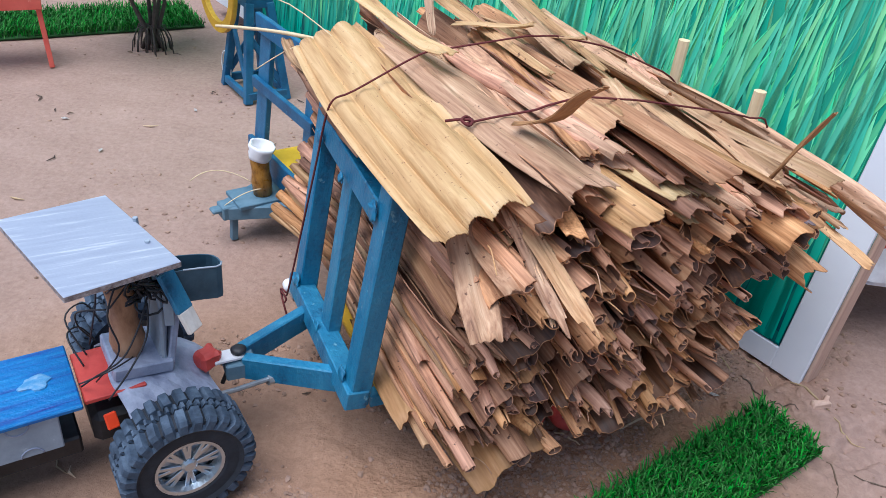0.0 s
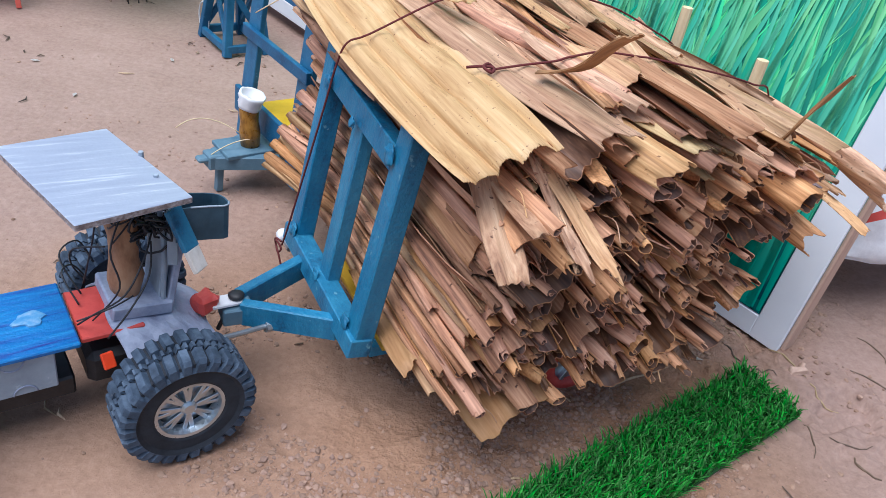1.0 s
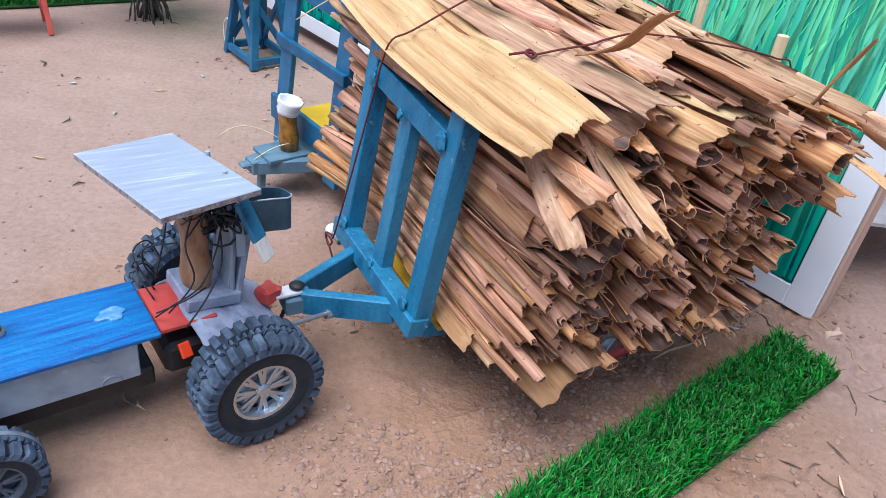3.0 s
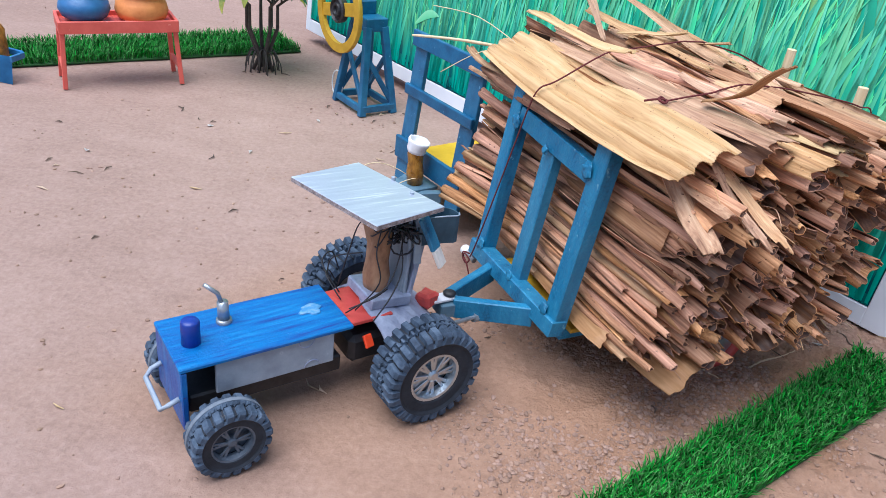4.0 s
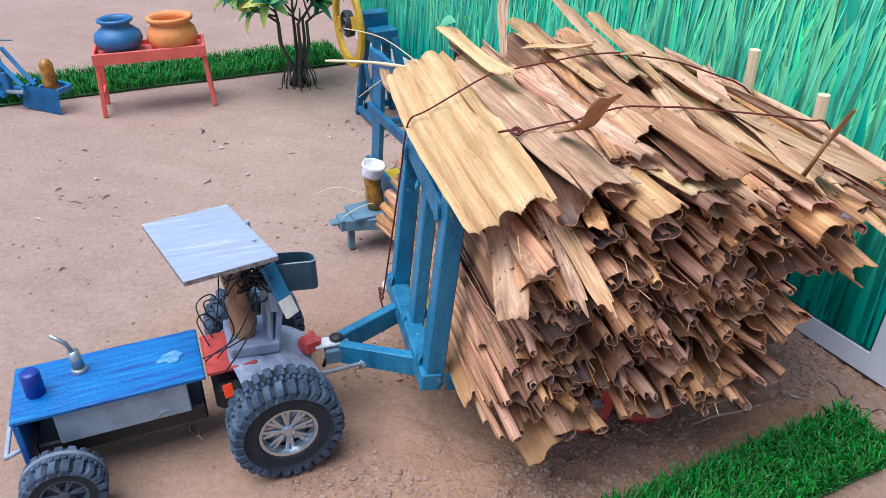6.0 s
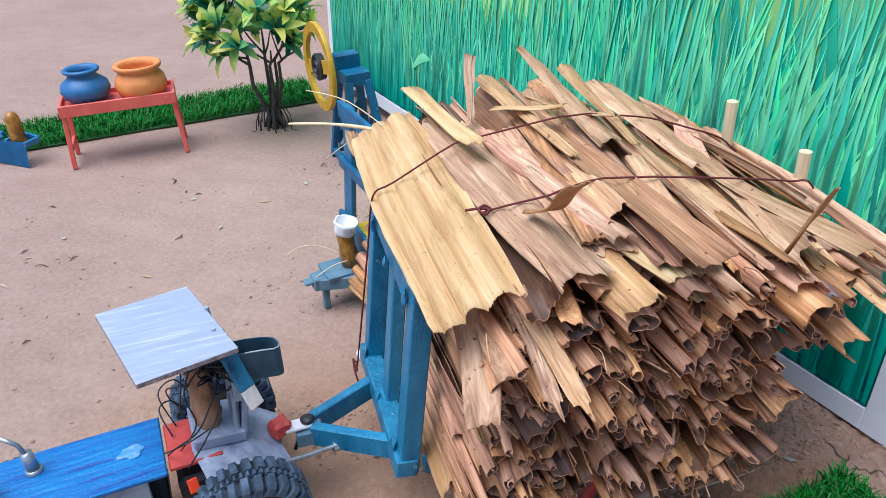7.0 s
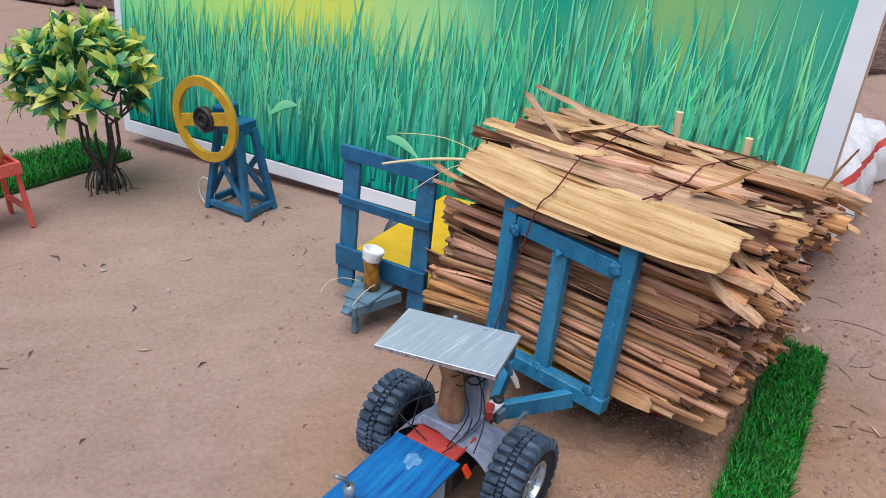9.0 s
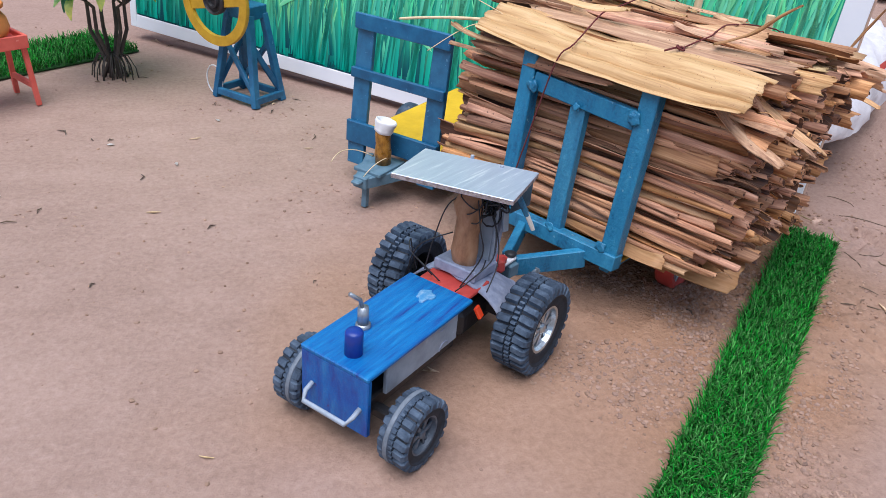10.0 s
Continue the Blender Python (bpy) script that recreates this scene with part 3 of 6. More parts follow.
# ---- tractor ----
def wheel_parts(parent, x, y, radius, width, side, lugs, rim_mat, rim_r, spokes, band=False):
    """Tyre with rows of square tread blocks, smooth sidewalls and a spoked rim; side is +1 or -1 for the face that looks out."""
    w = width / 2
    R, r, deep = radius, rim_r, radius * 0.085
    prof = [(r * 0.97, -0.3), (r, -0.8), (R * 0.56, -0.86), (R * 0.73, -0.88), (R * 0.79, -1.0), (R * 0.94, -0.98)]
    for s in (-0.86, -0.5, -0.22, -0.2, -0.15, -0.13, 0.13, 0.15, 0.2, 0.22, 0.5, 0.86):
        prof.append((R, s))
    prof += [(R * 0.94, 0.98), (R * 0.79, 1.0), (R * 0.73, 0.88), (R * 0.56, 0.86), (r, 0.8), (r * 0.97, 0.3)]
    n, m0 = lugs * 6, len(prof)
    vs, fs, dark_faces, low = [], [], [], []
    for k in range(n):
        for q, s in prof:
            row = abs(s)
            on = k % 3 != 0 if row < 0.14 else (k + (3 if s > 0 else 0)) % 6 > 1
            groove = 0.0
            if q > R * 0.85 and not (band and -0.6 < s < -0.1):
                groove = deep if not on or 0.14 < row < 0.21 else 0.0
            a = 2 * math.pi * (k + 0.8 * row) / n
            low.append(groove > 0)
            vs.append(((q - groove) * math.cos(a), (q - groove) * math.sin(a), s * w * (1.0 if groove == 0 or q > R * 0.99 else 0.9)))
    for k in range(n):
        for i in range(m0):
            a, b = k * m0, ((k + 1) % n) * m0
            fs.append((a + i, b + i, b + (i + 1) % m0, a + (i + 1) % m0))
            # sidewalls are black rubber; groove floors take it too, as painted shade
            dark_faces.append(1 if i < 4 or i > m0 - 6 or sum(low[v] for v in fs[-1]) > 2 else 0)
    place = pose(x, y, radius, 90, 0, 0) if side < 0 else pose(x, y, radius, -90, 0, 0)
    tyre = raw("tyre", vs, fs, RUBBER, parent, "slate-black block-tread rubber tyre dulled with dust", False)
    tyre.data.materials.append(WALL_GROOVE_SHADE)
    tyre.data.polygons.foreach_set("material_index", dark_faces)
    tyre.matrix_basis = place
    if band:
        bm = bmesh.new()
        lathe(bm, [(R * 1.004, -0.5 * w), (R * 1.014, -0.46 * w), (R * 1.014, -0.22 * w), (R * 1.004, -0.18 * w)], 40, closed=True)
        part("tread_band", bm, BANDGREY, tyre, "smooth grey band round the tread", True)
    bm = bmesh.new()
    lathe(bm, [(r * 0.995, w * 0.45), (r * 1.02, w * 0.82), (r * 0.92, w * 0.8), (r * 0.86, w * 0.5), (r * 0.86, w * 0.3), (r * 0.995, w * 0.3)], 32, closed=True)
    lathe(bm, [(r * 0.24, w * 0.2), (r * 0.24, w * 0.66), (r * 0.16, w * 0.74), (r * 0.02, w * 0.74)], 16)
    for i in range(spokes):
        a = 2 * math.pi * i / spokes
        for da in (-0.13, 0.13):
            beam(bm, (r * 0.2 * math.cos(a), r * 0.2 * math.sin(a), w * 0.56), (r * 0.92 * math.cos(a + da), r * 0.92 * math.sin(a + da), w * 0.5), r * 0.13, r * 0.1, 0.0004)
    lathe(bm, [(r * 0.9, w * 0.14), (r * 0.9, w * 0.2), (r * 0.02, w * 0.2), (r * 0.02, w * 0.14)], 24)
    part("rim", bm, rim_mat, tyre, "spoked wheel rim")
    return tyre


TRACTOR = pose(-0.2114, 0.5269, 0.0, 0, 0, 214.0)
tractor = thing("toy_tractor", TRACTOR, "handmade blue wooden toy tractor with silver canopy and rubber wheels", "toy tractor")
for s in (1, -1):
    wheel_parts(tractor, 0.0, s * 0.088, 0.056, 0.045, s, 28, CHROME, 0.0285, 8)
    wheel_parts(tractor, 0.208, s * 0.068 + 0.009, 0.038, 0.033, s, 20, RIMGREY, 0.021, 6, True)
bm = bmesh.new()
block(bm, (0.176, 0.085, 0.005), pose(0.153, 0.003, 0.0995), 0.0012)
part("hood_top", bm, HOOD, tractor, "bright blue brushed hood board")
for x, z, start, stop in ((0.1145, 0.0945, 180, 360), (0.108, 0.0595, 0, 180)):
    bm = bmesh.new()
    pipe(bm, [(x + 0.0085 * math.cos(math.radians(a)), 0.0407, z + 0.0085 * math.sin(math.radians(a))) for a in range(start + 4, stop - 3, 12)], 0.0007, 5)
    part("ring_mark", bm, LAVENDER, tractor, "raised pale half ring on the side board", True)
bm = bmesh.new()
block(bm, (0.006, 0.084, 0.066), pose(0.237, 0.003, 0.063), 0.001)
part("front_panel", bm, FRONT, tractor, "bright blue front board")
for s in (1, -1):
    bm = bmesh.new()
    block(bm, (0.122, 0.005, 0.036), pose(0.145, 0.003 + s * 0.035, 0.077), 0.001)
    part("side_panel", bm, GREY, tractor, "silver-grey side board")
bm = bmesh.new()
block(bm, (0.16, 0.06, 0.02), pose(0.15, 0, 0.045), 0.002)
block(bm, (0.012, 0.13, 0.012), pose(0.208, 0, 0.038), 0.002)
block(bm, (0.10, 0.062, 0.034), pose(0.01, 0, 0.055), 0.006)
block(bm, (0.014, 0.12, 0.014), pose(0.0, 0, 0.056), 0.002)
part("chassis", bm, BLACK, tractor, "dark chassis and axles")
bm = bmesh.new()
pipe(bm, [(0.18, -0.012, 0.1), (0.18, -0.012, 0.106)], [0.0085, 0.0075], 14)
pipe(bm, [(0.18, -0.012, 0.104), (0.181, -0.012, 0.126)], [0.006, 0.0055], 12)
pipe(bm, [(0.181, -0.012, 0.122), (0.185, -0.013, 0.136), (0.197, -0.016, 0.147)], 0.0022, 8)
part("exhaust_pipe", bm, STEEL, tractor, "bent grey metal exhaust pipe", True)
bm = bmesh.new()
lathe(bm, [(0.009, 0), (0.009, 0.026), (0.0078, 0.028), (0.001, 0.028)], 18, pose(0.219, 0.009, 0.1))
part("radiator_cap", bm, DARKBLUE, tractor, "dark blue round cap", True)
bm = bmesh.new()
pipe(bm, [(0.24, 0.036, 0.062), (0.25, 0.036, 0.058), (0.257, 0.032, 0.052), (0.257, -0.02, 0.052), (0.25, -0.024, 0.058), (0.24, -0.024, 0.062)], 0.0026, 8)
part("bumper", bm, GREY, tractor, "bent wire front bumper", True)
bm = bmesh.new()
lathe(bm, [(0.0122, -0.0008), (0.0118, 0.0004), (0.0095, 0.0008), (0.0008, 0.001)], 22)
for v in bm.verts:
    k = 1 + 0.6 * noise.noise(Vector((v.co.x * 110, v.co.y * 110, 2.0)))
    v.co = Vector((0.094 + v.co.x * k, 0.002 + v.co.y * 0.75 * k, 0.1029 + v.co.z))
bmesh.ops.recalc_face_normals(bm, faces=bm.faces)
part("paint_splash", bm, material("thin_pale_paint", [(0.012, 0.18, 0.42), (0.08, 0.26, 0.48), (0.26, 0.4, 0.56)], (90, 120, 90), rough=(0.4, 0.7)), tractor, "pale worn patch of paint on the hood")
# seat deck, seat, column and canopy
bm = bmesh.new()
block(bm, (0.05, 0.066, 0.005), pose(0.038, 0.002, 0.094), 0.001)
part("deck", bm, RED, tractor, "red footplate board")
bm = bmesh.new()
block(bm, (0.05, 0.056, 0.013), pose(0.012, 0, 0.1045, 0, -6, 0), 0.0016)
block(bm, (0.006, 0.05, 0.07), pose(-0.017, 0, 0.136, 0, -10, 0), 0.0012)
part("seat", bm, LAVENDER, tractor, "grey wooden seat with backrest")
cv, cf = [], []
for j in range(11):
    for i in range(17):
        u, v = i / 8 - 1, j / 10
        x, y = 0.036 - 0.085 * v + 0.004 * math.sin(5 * u), 0.062 * u
        z = 0.101 - 0.03 * abs(u) ** 3 - 0.03 * v ** 3 + 0.0035 * noise.noise(Vector((u * 3, v * 4, 1.7))) + 0.002 * noise.noise(Vector((u * 8, v * 9, 4.1)))
        cv.append((x, y, z))
for j in range(10):
    for i in range(16):
        a = j * 17 + i
        cf.append((a, a + 1, a + 18, a + 17))
n = len(cv)
cv += [(x, y, z - 0.002) for x, y, z in cv]
cf += [tuple(n + q for q in f[::-1]) for f in cf]
for a in range(16):
    for p, q in ((a, a + 1), (170 + a, 171 + a)):
        cf.append((p, q, n + q, n + p))
for a in range(10):
    for p, q in ((17 * a, 17 * a + 17), (17 * a + 16, 17 * a + 33)):
        cf.append((p, q, n + q, n + p))
raw("axle_cover", cv, cf, LAVENDER, tractor, "crumpled lavender-grey sheet over the rear axle", False)
bm = bmesh.new()
block(bm, (0.006, 0.04, 0.075), pose(-0.009, 0.0, 0.138, 0, -6, 0), 0.001)
for y in (-0.016, 0.022):
    pipe(bm, [(-0.006, y, 0.1), (-0.008, y, 0.16), (-0.004, y, 0.23)], 0.0022, 8)
part("canopy_post", bm, GREY, tractor, "grey board with two rods that hold the canopy")
bm = bmesh.new()
block(bm, (0.088, 0.133, 0.0055), pose(0.037, 0.003, 0.226, 1.5, -2.5, 12), 0.0006)
bm.normal_update()
for f in bm.faces:
    f.material_index = int(abs(f.normal.z) < 0.6)
part("canopy", bm, [SILVER, BOARDEDGE], tractor, "silver-painted flat canopy board")
bm = bmesh.new()
strip = [(-0.014, 0.034), (-0.026, 0.0355), (-0.04, 0.037), (-0.052, 0.038), (-0.0565, 0.0365), (-0.0585, 0.032), (-0.058, 0.025), (-0.0555, 0.0195), (-0.051, 0.0165), (-0.044, 0.0145), (-0.03, 0.0125), (-0.014, 0.011)]
mid = Vector((-0.035, 0.025, 0))
ring = []
for x, y in strip:
    p = Vector((x, y, 0))
    d = (mid - p).normalized() * 0.0013
    sag = -0.0022 * smooth01(-0.03, -0.058, x)
    ring.append([bm.verts.new(v) for v in ((x, y, 0.172 + sag), (x, y, 0.2035 + sag), (x + d.x, y + d.y, 0.2035 + sag), (x + d.x, y + d.y, 0.172 + sag))])
for a, b in zip(ring, ring[1:]):
    for k in range(4):
        bm.faces.new((a[k], b[k], b[(k + 1) % 4], a[(k + 1) % 4]))
for q in (ring[0], ring[-1]):
    bm.faces.new(q)
bmesh.ops.recalc_face_normals(bm, faces=bm.faces)
rack_strip = part("rear_rack", bm, INKBLUE, tractor, "thin dark blue sheet bent round behind the canopy post")
bm = bmesh.new()
pipe(bm, [(x, y, 0.2038 - 0.0022 * smooth01(-0.03, -0.058, x)) for x, y in strip[1:6]], 0.0008, 6)
part("rim", bm, GREY, rack_strip, "bare metal rim", True)
bm = bmesh.new()
beam(bm, (-0.011, 0.037, 0.207), (-0.0205, 0.0515, 0.176), 0.016, 0.005, 0.0008)
part("brace", bm, BLUE, tractor, "blue slanted brace")
bm = bmesh.new()
beam(bm, (-0.0204, 0.0513, 0.1765), (-0.0258, 0.0585, 0.159), 0.0155, 0.0046, 0.0008)
part("brace_end", bm, PALEWOOD, tractor, "bare pale wood end of the brace")
bm = bmesh.new()
beam(bm, (-0.014, 0.026, 0.20), (-0.012, 0.032, 0.15), 0.008, 0.004, 0.0006)
part("strut", bm, GREY, tractor, "small grey strut under the canopy")
bm = bmesh.new()
block(bm, (0.022, 0.026, 0.018), None, 0.004)
bmesh.ops.subdivide_edges(bm, edges=bm.edges[:], cuts=2, use_grid_fill=True)
for v in bm.verts:
    v.co *= 0.9 + 0.34 * noise.noise(v.co * 70)
bmesh.ops.transform(bm, matrix=pose(-0.046, 0.008, 0.084, 8, 0, 12), verts=bm.verts)
part("hitch_block", bm, RED, tractor, "red hitch block")
bm = bmesh.new()
beam(bm, (-0.05, 0.012, 0.082), (-0.082, 0.012, 0.08), 0.016, 0.004, 0.001)
tow_plate = part("tow_plate", bm, WHITE, tractor, "small whitish tow plate")
bm = bmesh.new()
lathe(bm, [(0.001, -0.012), (0.003, -0.012), (0.003, 0.0), (0.0072, 0.0), (0.0076, 0.0025), (0.005, 0.0042), (0.001, 0.0046)], 16, pose(-0.075, 0.012, 0.0835))
part("bolt", bm, BLACK, tow_plate, "dark round bolt head", True)
bm = bmesh.new()
pipe(bm, [(-0.07, 0.012, 0.079), (-0.064, 0.012, 0.064), (-0.058, 0.012, 0.05)], 0.0022, 6)
part("tow_strut", bm, BLACK, tractor, "dark slanted strut")
bm = bmesh.new()
pipe(bm, [(-0.02, 0.05, 0.075), (-0.06, 0.045, 0.068), (-0.095, 0.04, 0.064)], 0.0024, 8)
pipe(bm, [(-0.092, 0.04, 0.064), (-0.103, 0.039, 0.063)], 0.006, 8)
part("lift_arm", bm, STEEL, tractor, "thin metal rear arm")
bm = bmesh.new()
block(bm, (0.010, 0.014, 0.004), pose(0.046, 0.0435, 0.075, -58, 0, 10), 0.0008)
part("side_lamp", bm, ORANGE, tractor, "flat slanted orange tab")
knot_rng = random.Random(5)
clump = []
for i in range(26):
    a = Vector((-0.003, 0.018, 0.185)) + Vector([knot_rng.gauss(0, s) for s in (0.006, 0.006, 0.007)])
    d = Vector([knot_rng.uniform(-1, 1) for _ in range(3)]) * 0.014
    e = Vector([knot_rng.uniform(-1, 1) for _ in range(3)]) * 0.012
    turn = knot_rng.uniform(2.4, 5)
    clump += [a + d * math.cos(t) + e * math.sin(t) for t in (turn * k / 7 for k in range(8))]
bm = bmesh.new()
pipe(bm, clump, 0.0011, 5)
part("wire_tangle", bm, BLACK, tractor, "tangled clump of black wire", True)
WIRES = (
    ((0.0, 0.02, 0.178), (0.012, 0.034, 0.16), (0.03, 0.044, 0.138), (0.052, 0.034, 0.118), (0.062, 0.02, 0.1)),
    ((0.002, 0.022, 0.17), (0.008, 0.036, 0.148), (0.026, 0.048, 0.128), (0.046, 0.05, 0.104)),
    ((0.02, 0.03, 0.125), (0.04, 0.036, 0.122), (0.064, 0.03, 0.112)),
    ((0.018, 0.01, 0.196), (0.034, 0.026, 0.17), (0.03, 0.03, 0.135), (0.05, 0.018, 0.099)),
    ((0.016, -0.004, 0.198), (0.03, -0.02, 0.18), (0.036, -0.03, 0.14), (0.045, -0.034, 0.099)),
    ((0.012, 0.008, 0.2), (0.026, 0.02, 0.192), (0.03, 0.006, 0.178), (0.02, -0.004, 0.186), (0.012, 0.012, 0.192)),
    ((0.014, -0.008, 0.2), (0.03, -0.004, 0.196), (0.028, 0.014, 0.186), (0.014, 0.016, 0.19), (0.012, 0.0, 0.182)),
    ((0.01, 0.012, 0.19), (0.03, 0.022, 0.175), (0.026, 0.008, 0.168), (0.016, 0.0, 0.18)),
    ((0.05, -0.02, 0.099), (0.06, -0.044, 0.125), (0.042, -0.058, 0.128), (0.03, -0.062, 0.10)),
    ((0.055, -0.006, 0.099), (0.062, -0.028, 0.118), (0.05, -0.046, 0.112), (0.038, -0.05, 0.09)),
    ((0.03, -0.01, 0.15), (0.05, -0.036, 0.135), (0.05, -0.05, 0.11), (0.04, -0.06, 0.085)),
)
for pts in WIRES:
    pts = [Vector(p) for p in pts]
    fine = []
    for i in range(len(pts) - 1):
        p0, p1, p2, p3 = pts[max(0, i - 1)], pts[i], pts[i + 1], pts[min(len(pts) - 1, i + 2)]
        for k in range(5):
            t = k / 5
            fine.append(0.5 * (2 * p1 + (p2 - p0) * t + (2 * p0 - 5 * p1 + 4 * p2 - p3) * t * t + (3 * p1 - p0 - 3 * p2 + p3) * t ** 3))
    bm = bmesh.new()
    pipe(bm, fine + [pts[-1]], 0.0008, 6)
    part("wire", bm, BLACK, tractor, "thin black wire", True)

bm = bmesh.new()
body = [(0.0, 0.0), (0.013, 0.002), (0.016, 0.02), (0.014, 0.04), (0.015, 0.06), (0.016, 0.078), (0.011, 0.092), (0.002, 0.096)]
lathe(bm, [(max(0.0008, r), z) for r, z in body], 18)
for v in bm.verts:
    k = noise.noise(v.co * 60) * 0.0035
    v.co.x = v.co.x * 0.85 + k - 0.06 * (v.co.z - 0.04) ** 1
    v.co.y += noise.noise(v.co * 45 + Vector((5, 0, 0))) * 0.004
driver = part("wooden_figure", bm, BROWN, smooth=True, m=TRACTOR @ pose(0.016, 0.0, 0.106, 0, 3, 0))
tagged(driver, "plain knobbly brown wooden figure sitting on the tractor seat", "figurine")

# ---- trailers ----
TRAILER = pose(-0.065, 0.587, 0.0, 0, 0, 26.0)


def tow_trailer(m, lean, label):
    """Two-wheeled farm trailer: x runs back from the front rack, y across, the hitch in front."""
    t = thing("toy_trailer", m, label, "toy trailer", "farm trailers")
    W, B = 0.081, 0.058
    rack = pose(0.0, 0.0, B, *lean, 0)

    def rk(name, a, b, w, h, lab="", up=(0, 0, 1)):
        bm = bmesh.new()
        beam(bm, a, b, w, h, 0.0012, up)
        return part(name, bm, BLUE, t, lab, m=rack)

    return t, rk, rack, W, B


trailer, rk, rack, W, B = tow_trailer(TRAILER, (-0.8, 7.6), "blue wooden toy trailer heaped with dry sheaths")
rk("rack_post", (0, 0.086, 0.02), (0, 0.091, 0.246), 0.021, 0.019, "", (1, 0, 0))
rk("rack_post", (0, -0.081, 0.02), (0, -0.081, 0.240), 0.023, 0.019, "", (1, 0, 0))
rk("rack_post", (0.002, 0.006, 0.022), (0.002, 0.01, 0.196), 0.022, 0.014, "", (1, 0, 0))
rk("rack_rail", (-0.001, 0.079, 0.212), (-0.001, -0.070, 0.202), 0.015, 0.023)
rk("rack_rail", (-0.003, 0.103, 0.03), (-0.003, -0.094, 0.028), 0.021, 0.02)
for k, (y, z, r) in enumerate(((0.076, 0.206, 0.011), (-0.07, 0.206, 0.012), (-0.07, 0.042, 0.011), (0.006, 0.04, 0.01), (0.08, 0.042, 0.012), (0.008, 0.197, 0.008))):
    bm = bmesh.new()
    bmesh.ops.create_icosphere(bm, subdivisions=3, radius=r * 0.85)
    for v in bm.verts:
        v.co *= 0.75 + 0.5 * noise.noise(v.co * 160 + Vector((k * 3.1, 0, 0)))
        v.co.x *= 0.3
    part("glue_lump", bm, BLUE, trailer, "blue painted lump of glue at a joint", True, m=rack @ pose(-0.0125, y, z))
for s in (1, -1):
    bm = bmesh.new()
    beam(bm, (-0.004, s * 0.05, 0.078), (-0.078, 0.01 + s * 0.008, 0.07), 0.011, 0.025, 0.0012)
    part("drawbar", bm, BLUE, trailer)
bm = bmesh.new()
block(bm, (0.028, 0.026, 0.018), pose(-0.082, 0.009, 0.068), 0.0015)
part("drawbar_tip", bm, SLATE, trailer, "slate grey drawbar tip with a bolt hole")
bm = bmesh.new()
block(bm, (0.385, 0.162, 0.006), pose(0.2225, 0, 0.07), 0.001)
part("floor_board", bm, OCHRE, trailer, "ochre painted floor board")
for s in (1, -1):
    bm = bmesh.new()
    beam(bm, (0.022, s * 0.066, 0.061), (0.41, s * 0.066, 0.061), 0.014, 0.014)
    part("side_rail", bm, BLUE, trailer)
bm = bmesh.new()
pipe(bm, [(-0.005, W + 0.012, 0.068), (-0.006, W + 0.034, 0.07)], 0.0035, 8)
bolt = part("bolt", bm, STEEL, trailer, "bolt end with a pale nut")
bm = bmesh.new()
pipe(bm, [(-0.006, W + 0.028, 0.07), (-0.006, W + 0.031, 0.07), (-0.006, W + 0.039, 0.071), (-0.006, W + 0.041, 0.071)], [0.0045, 0.0068, 0.0068, 0.005], 12)
part("nut", bm, WHITE, bolt, "pale round nut", True)
for s in (1, -1):
    bm = bmesh.new()
    pipe(bm, [(0.416 - 0.004 * s, s * 0.056 + 0.009, 0.05), (0.414 - 0.004 * s, s * 0.056 + 0.011, 0.337 + 0.007 * s)], 0.0062, 10)
    part("stake", bm, CREAM, trailer, "peeled pale stick standing at the tail")
bm = bmesh.new()
for x in (0.155, 0.235):
    pipe(bm, [(x, -0.106, 0.037), (x, 0.106, 0.037)], 0.004, 8)
block(bm, (0.12, 0.03, 0.03), pose(0.195, 0, 0.052), 0.001)
part("axle", bm, STEEL, trailer)
for x in (0.155, 0.235):
    for s in (1, -1):
        bm = bmesh.new()
        lathe(bm, [(0.026, -0.012), (0.035, -0.013), (0.037, -0.009), (0.037, 0.009), (0.035, 0.013), (0.026, 0.012)], 30, closed=True)
        ty = part("wheel", bm, RED, trailer, "red trailer wheel", True, m=pose(x, s * 0.106, 0.037, 90, 0, 0))
        bm = bmesh.new()
        lathe(bm, [(0.027, -0.006), (0.027, 0.006), (0.008, 0.007), (0.007, 0.012), (0.001, 0.013)], 24)
        for i in range(6):
            t = math.pi * i / 3
            for z in (0.0085, -0.0085):
                beam(bm, (0.006 * math.cos(t), 0.006 * math.sin(t), z), (0.026 * math.cos(t), 0.026 * math.sin(t), z), 0.005, 0.006, 0.0004)
        part("hub", bm, CHROME, ty, "shiny spoked metal hub")


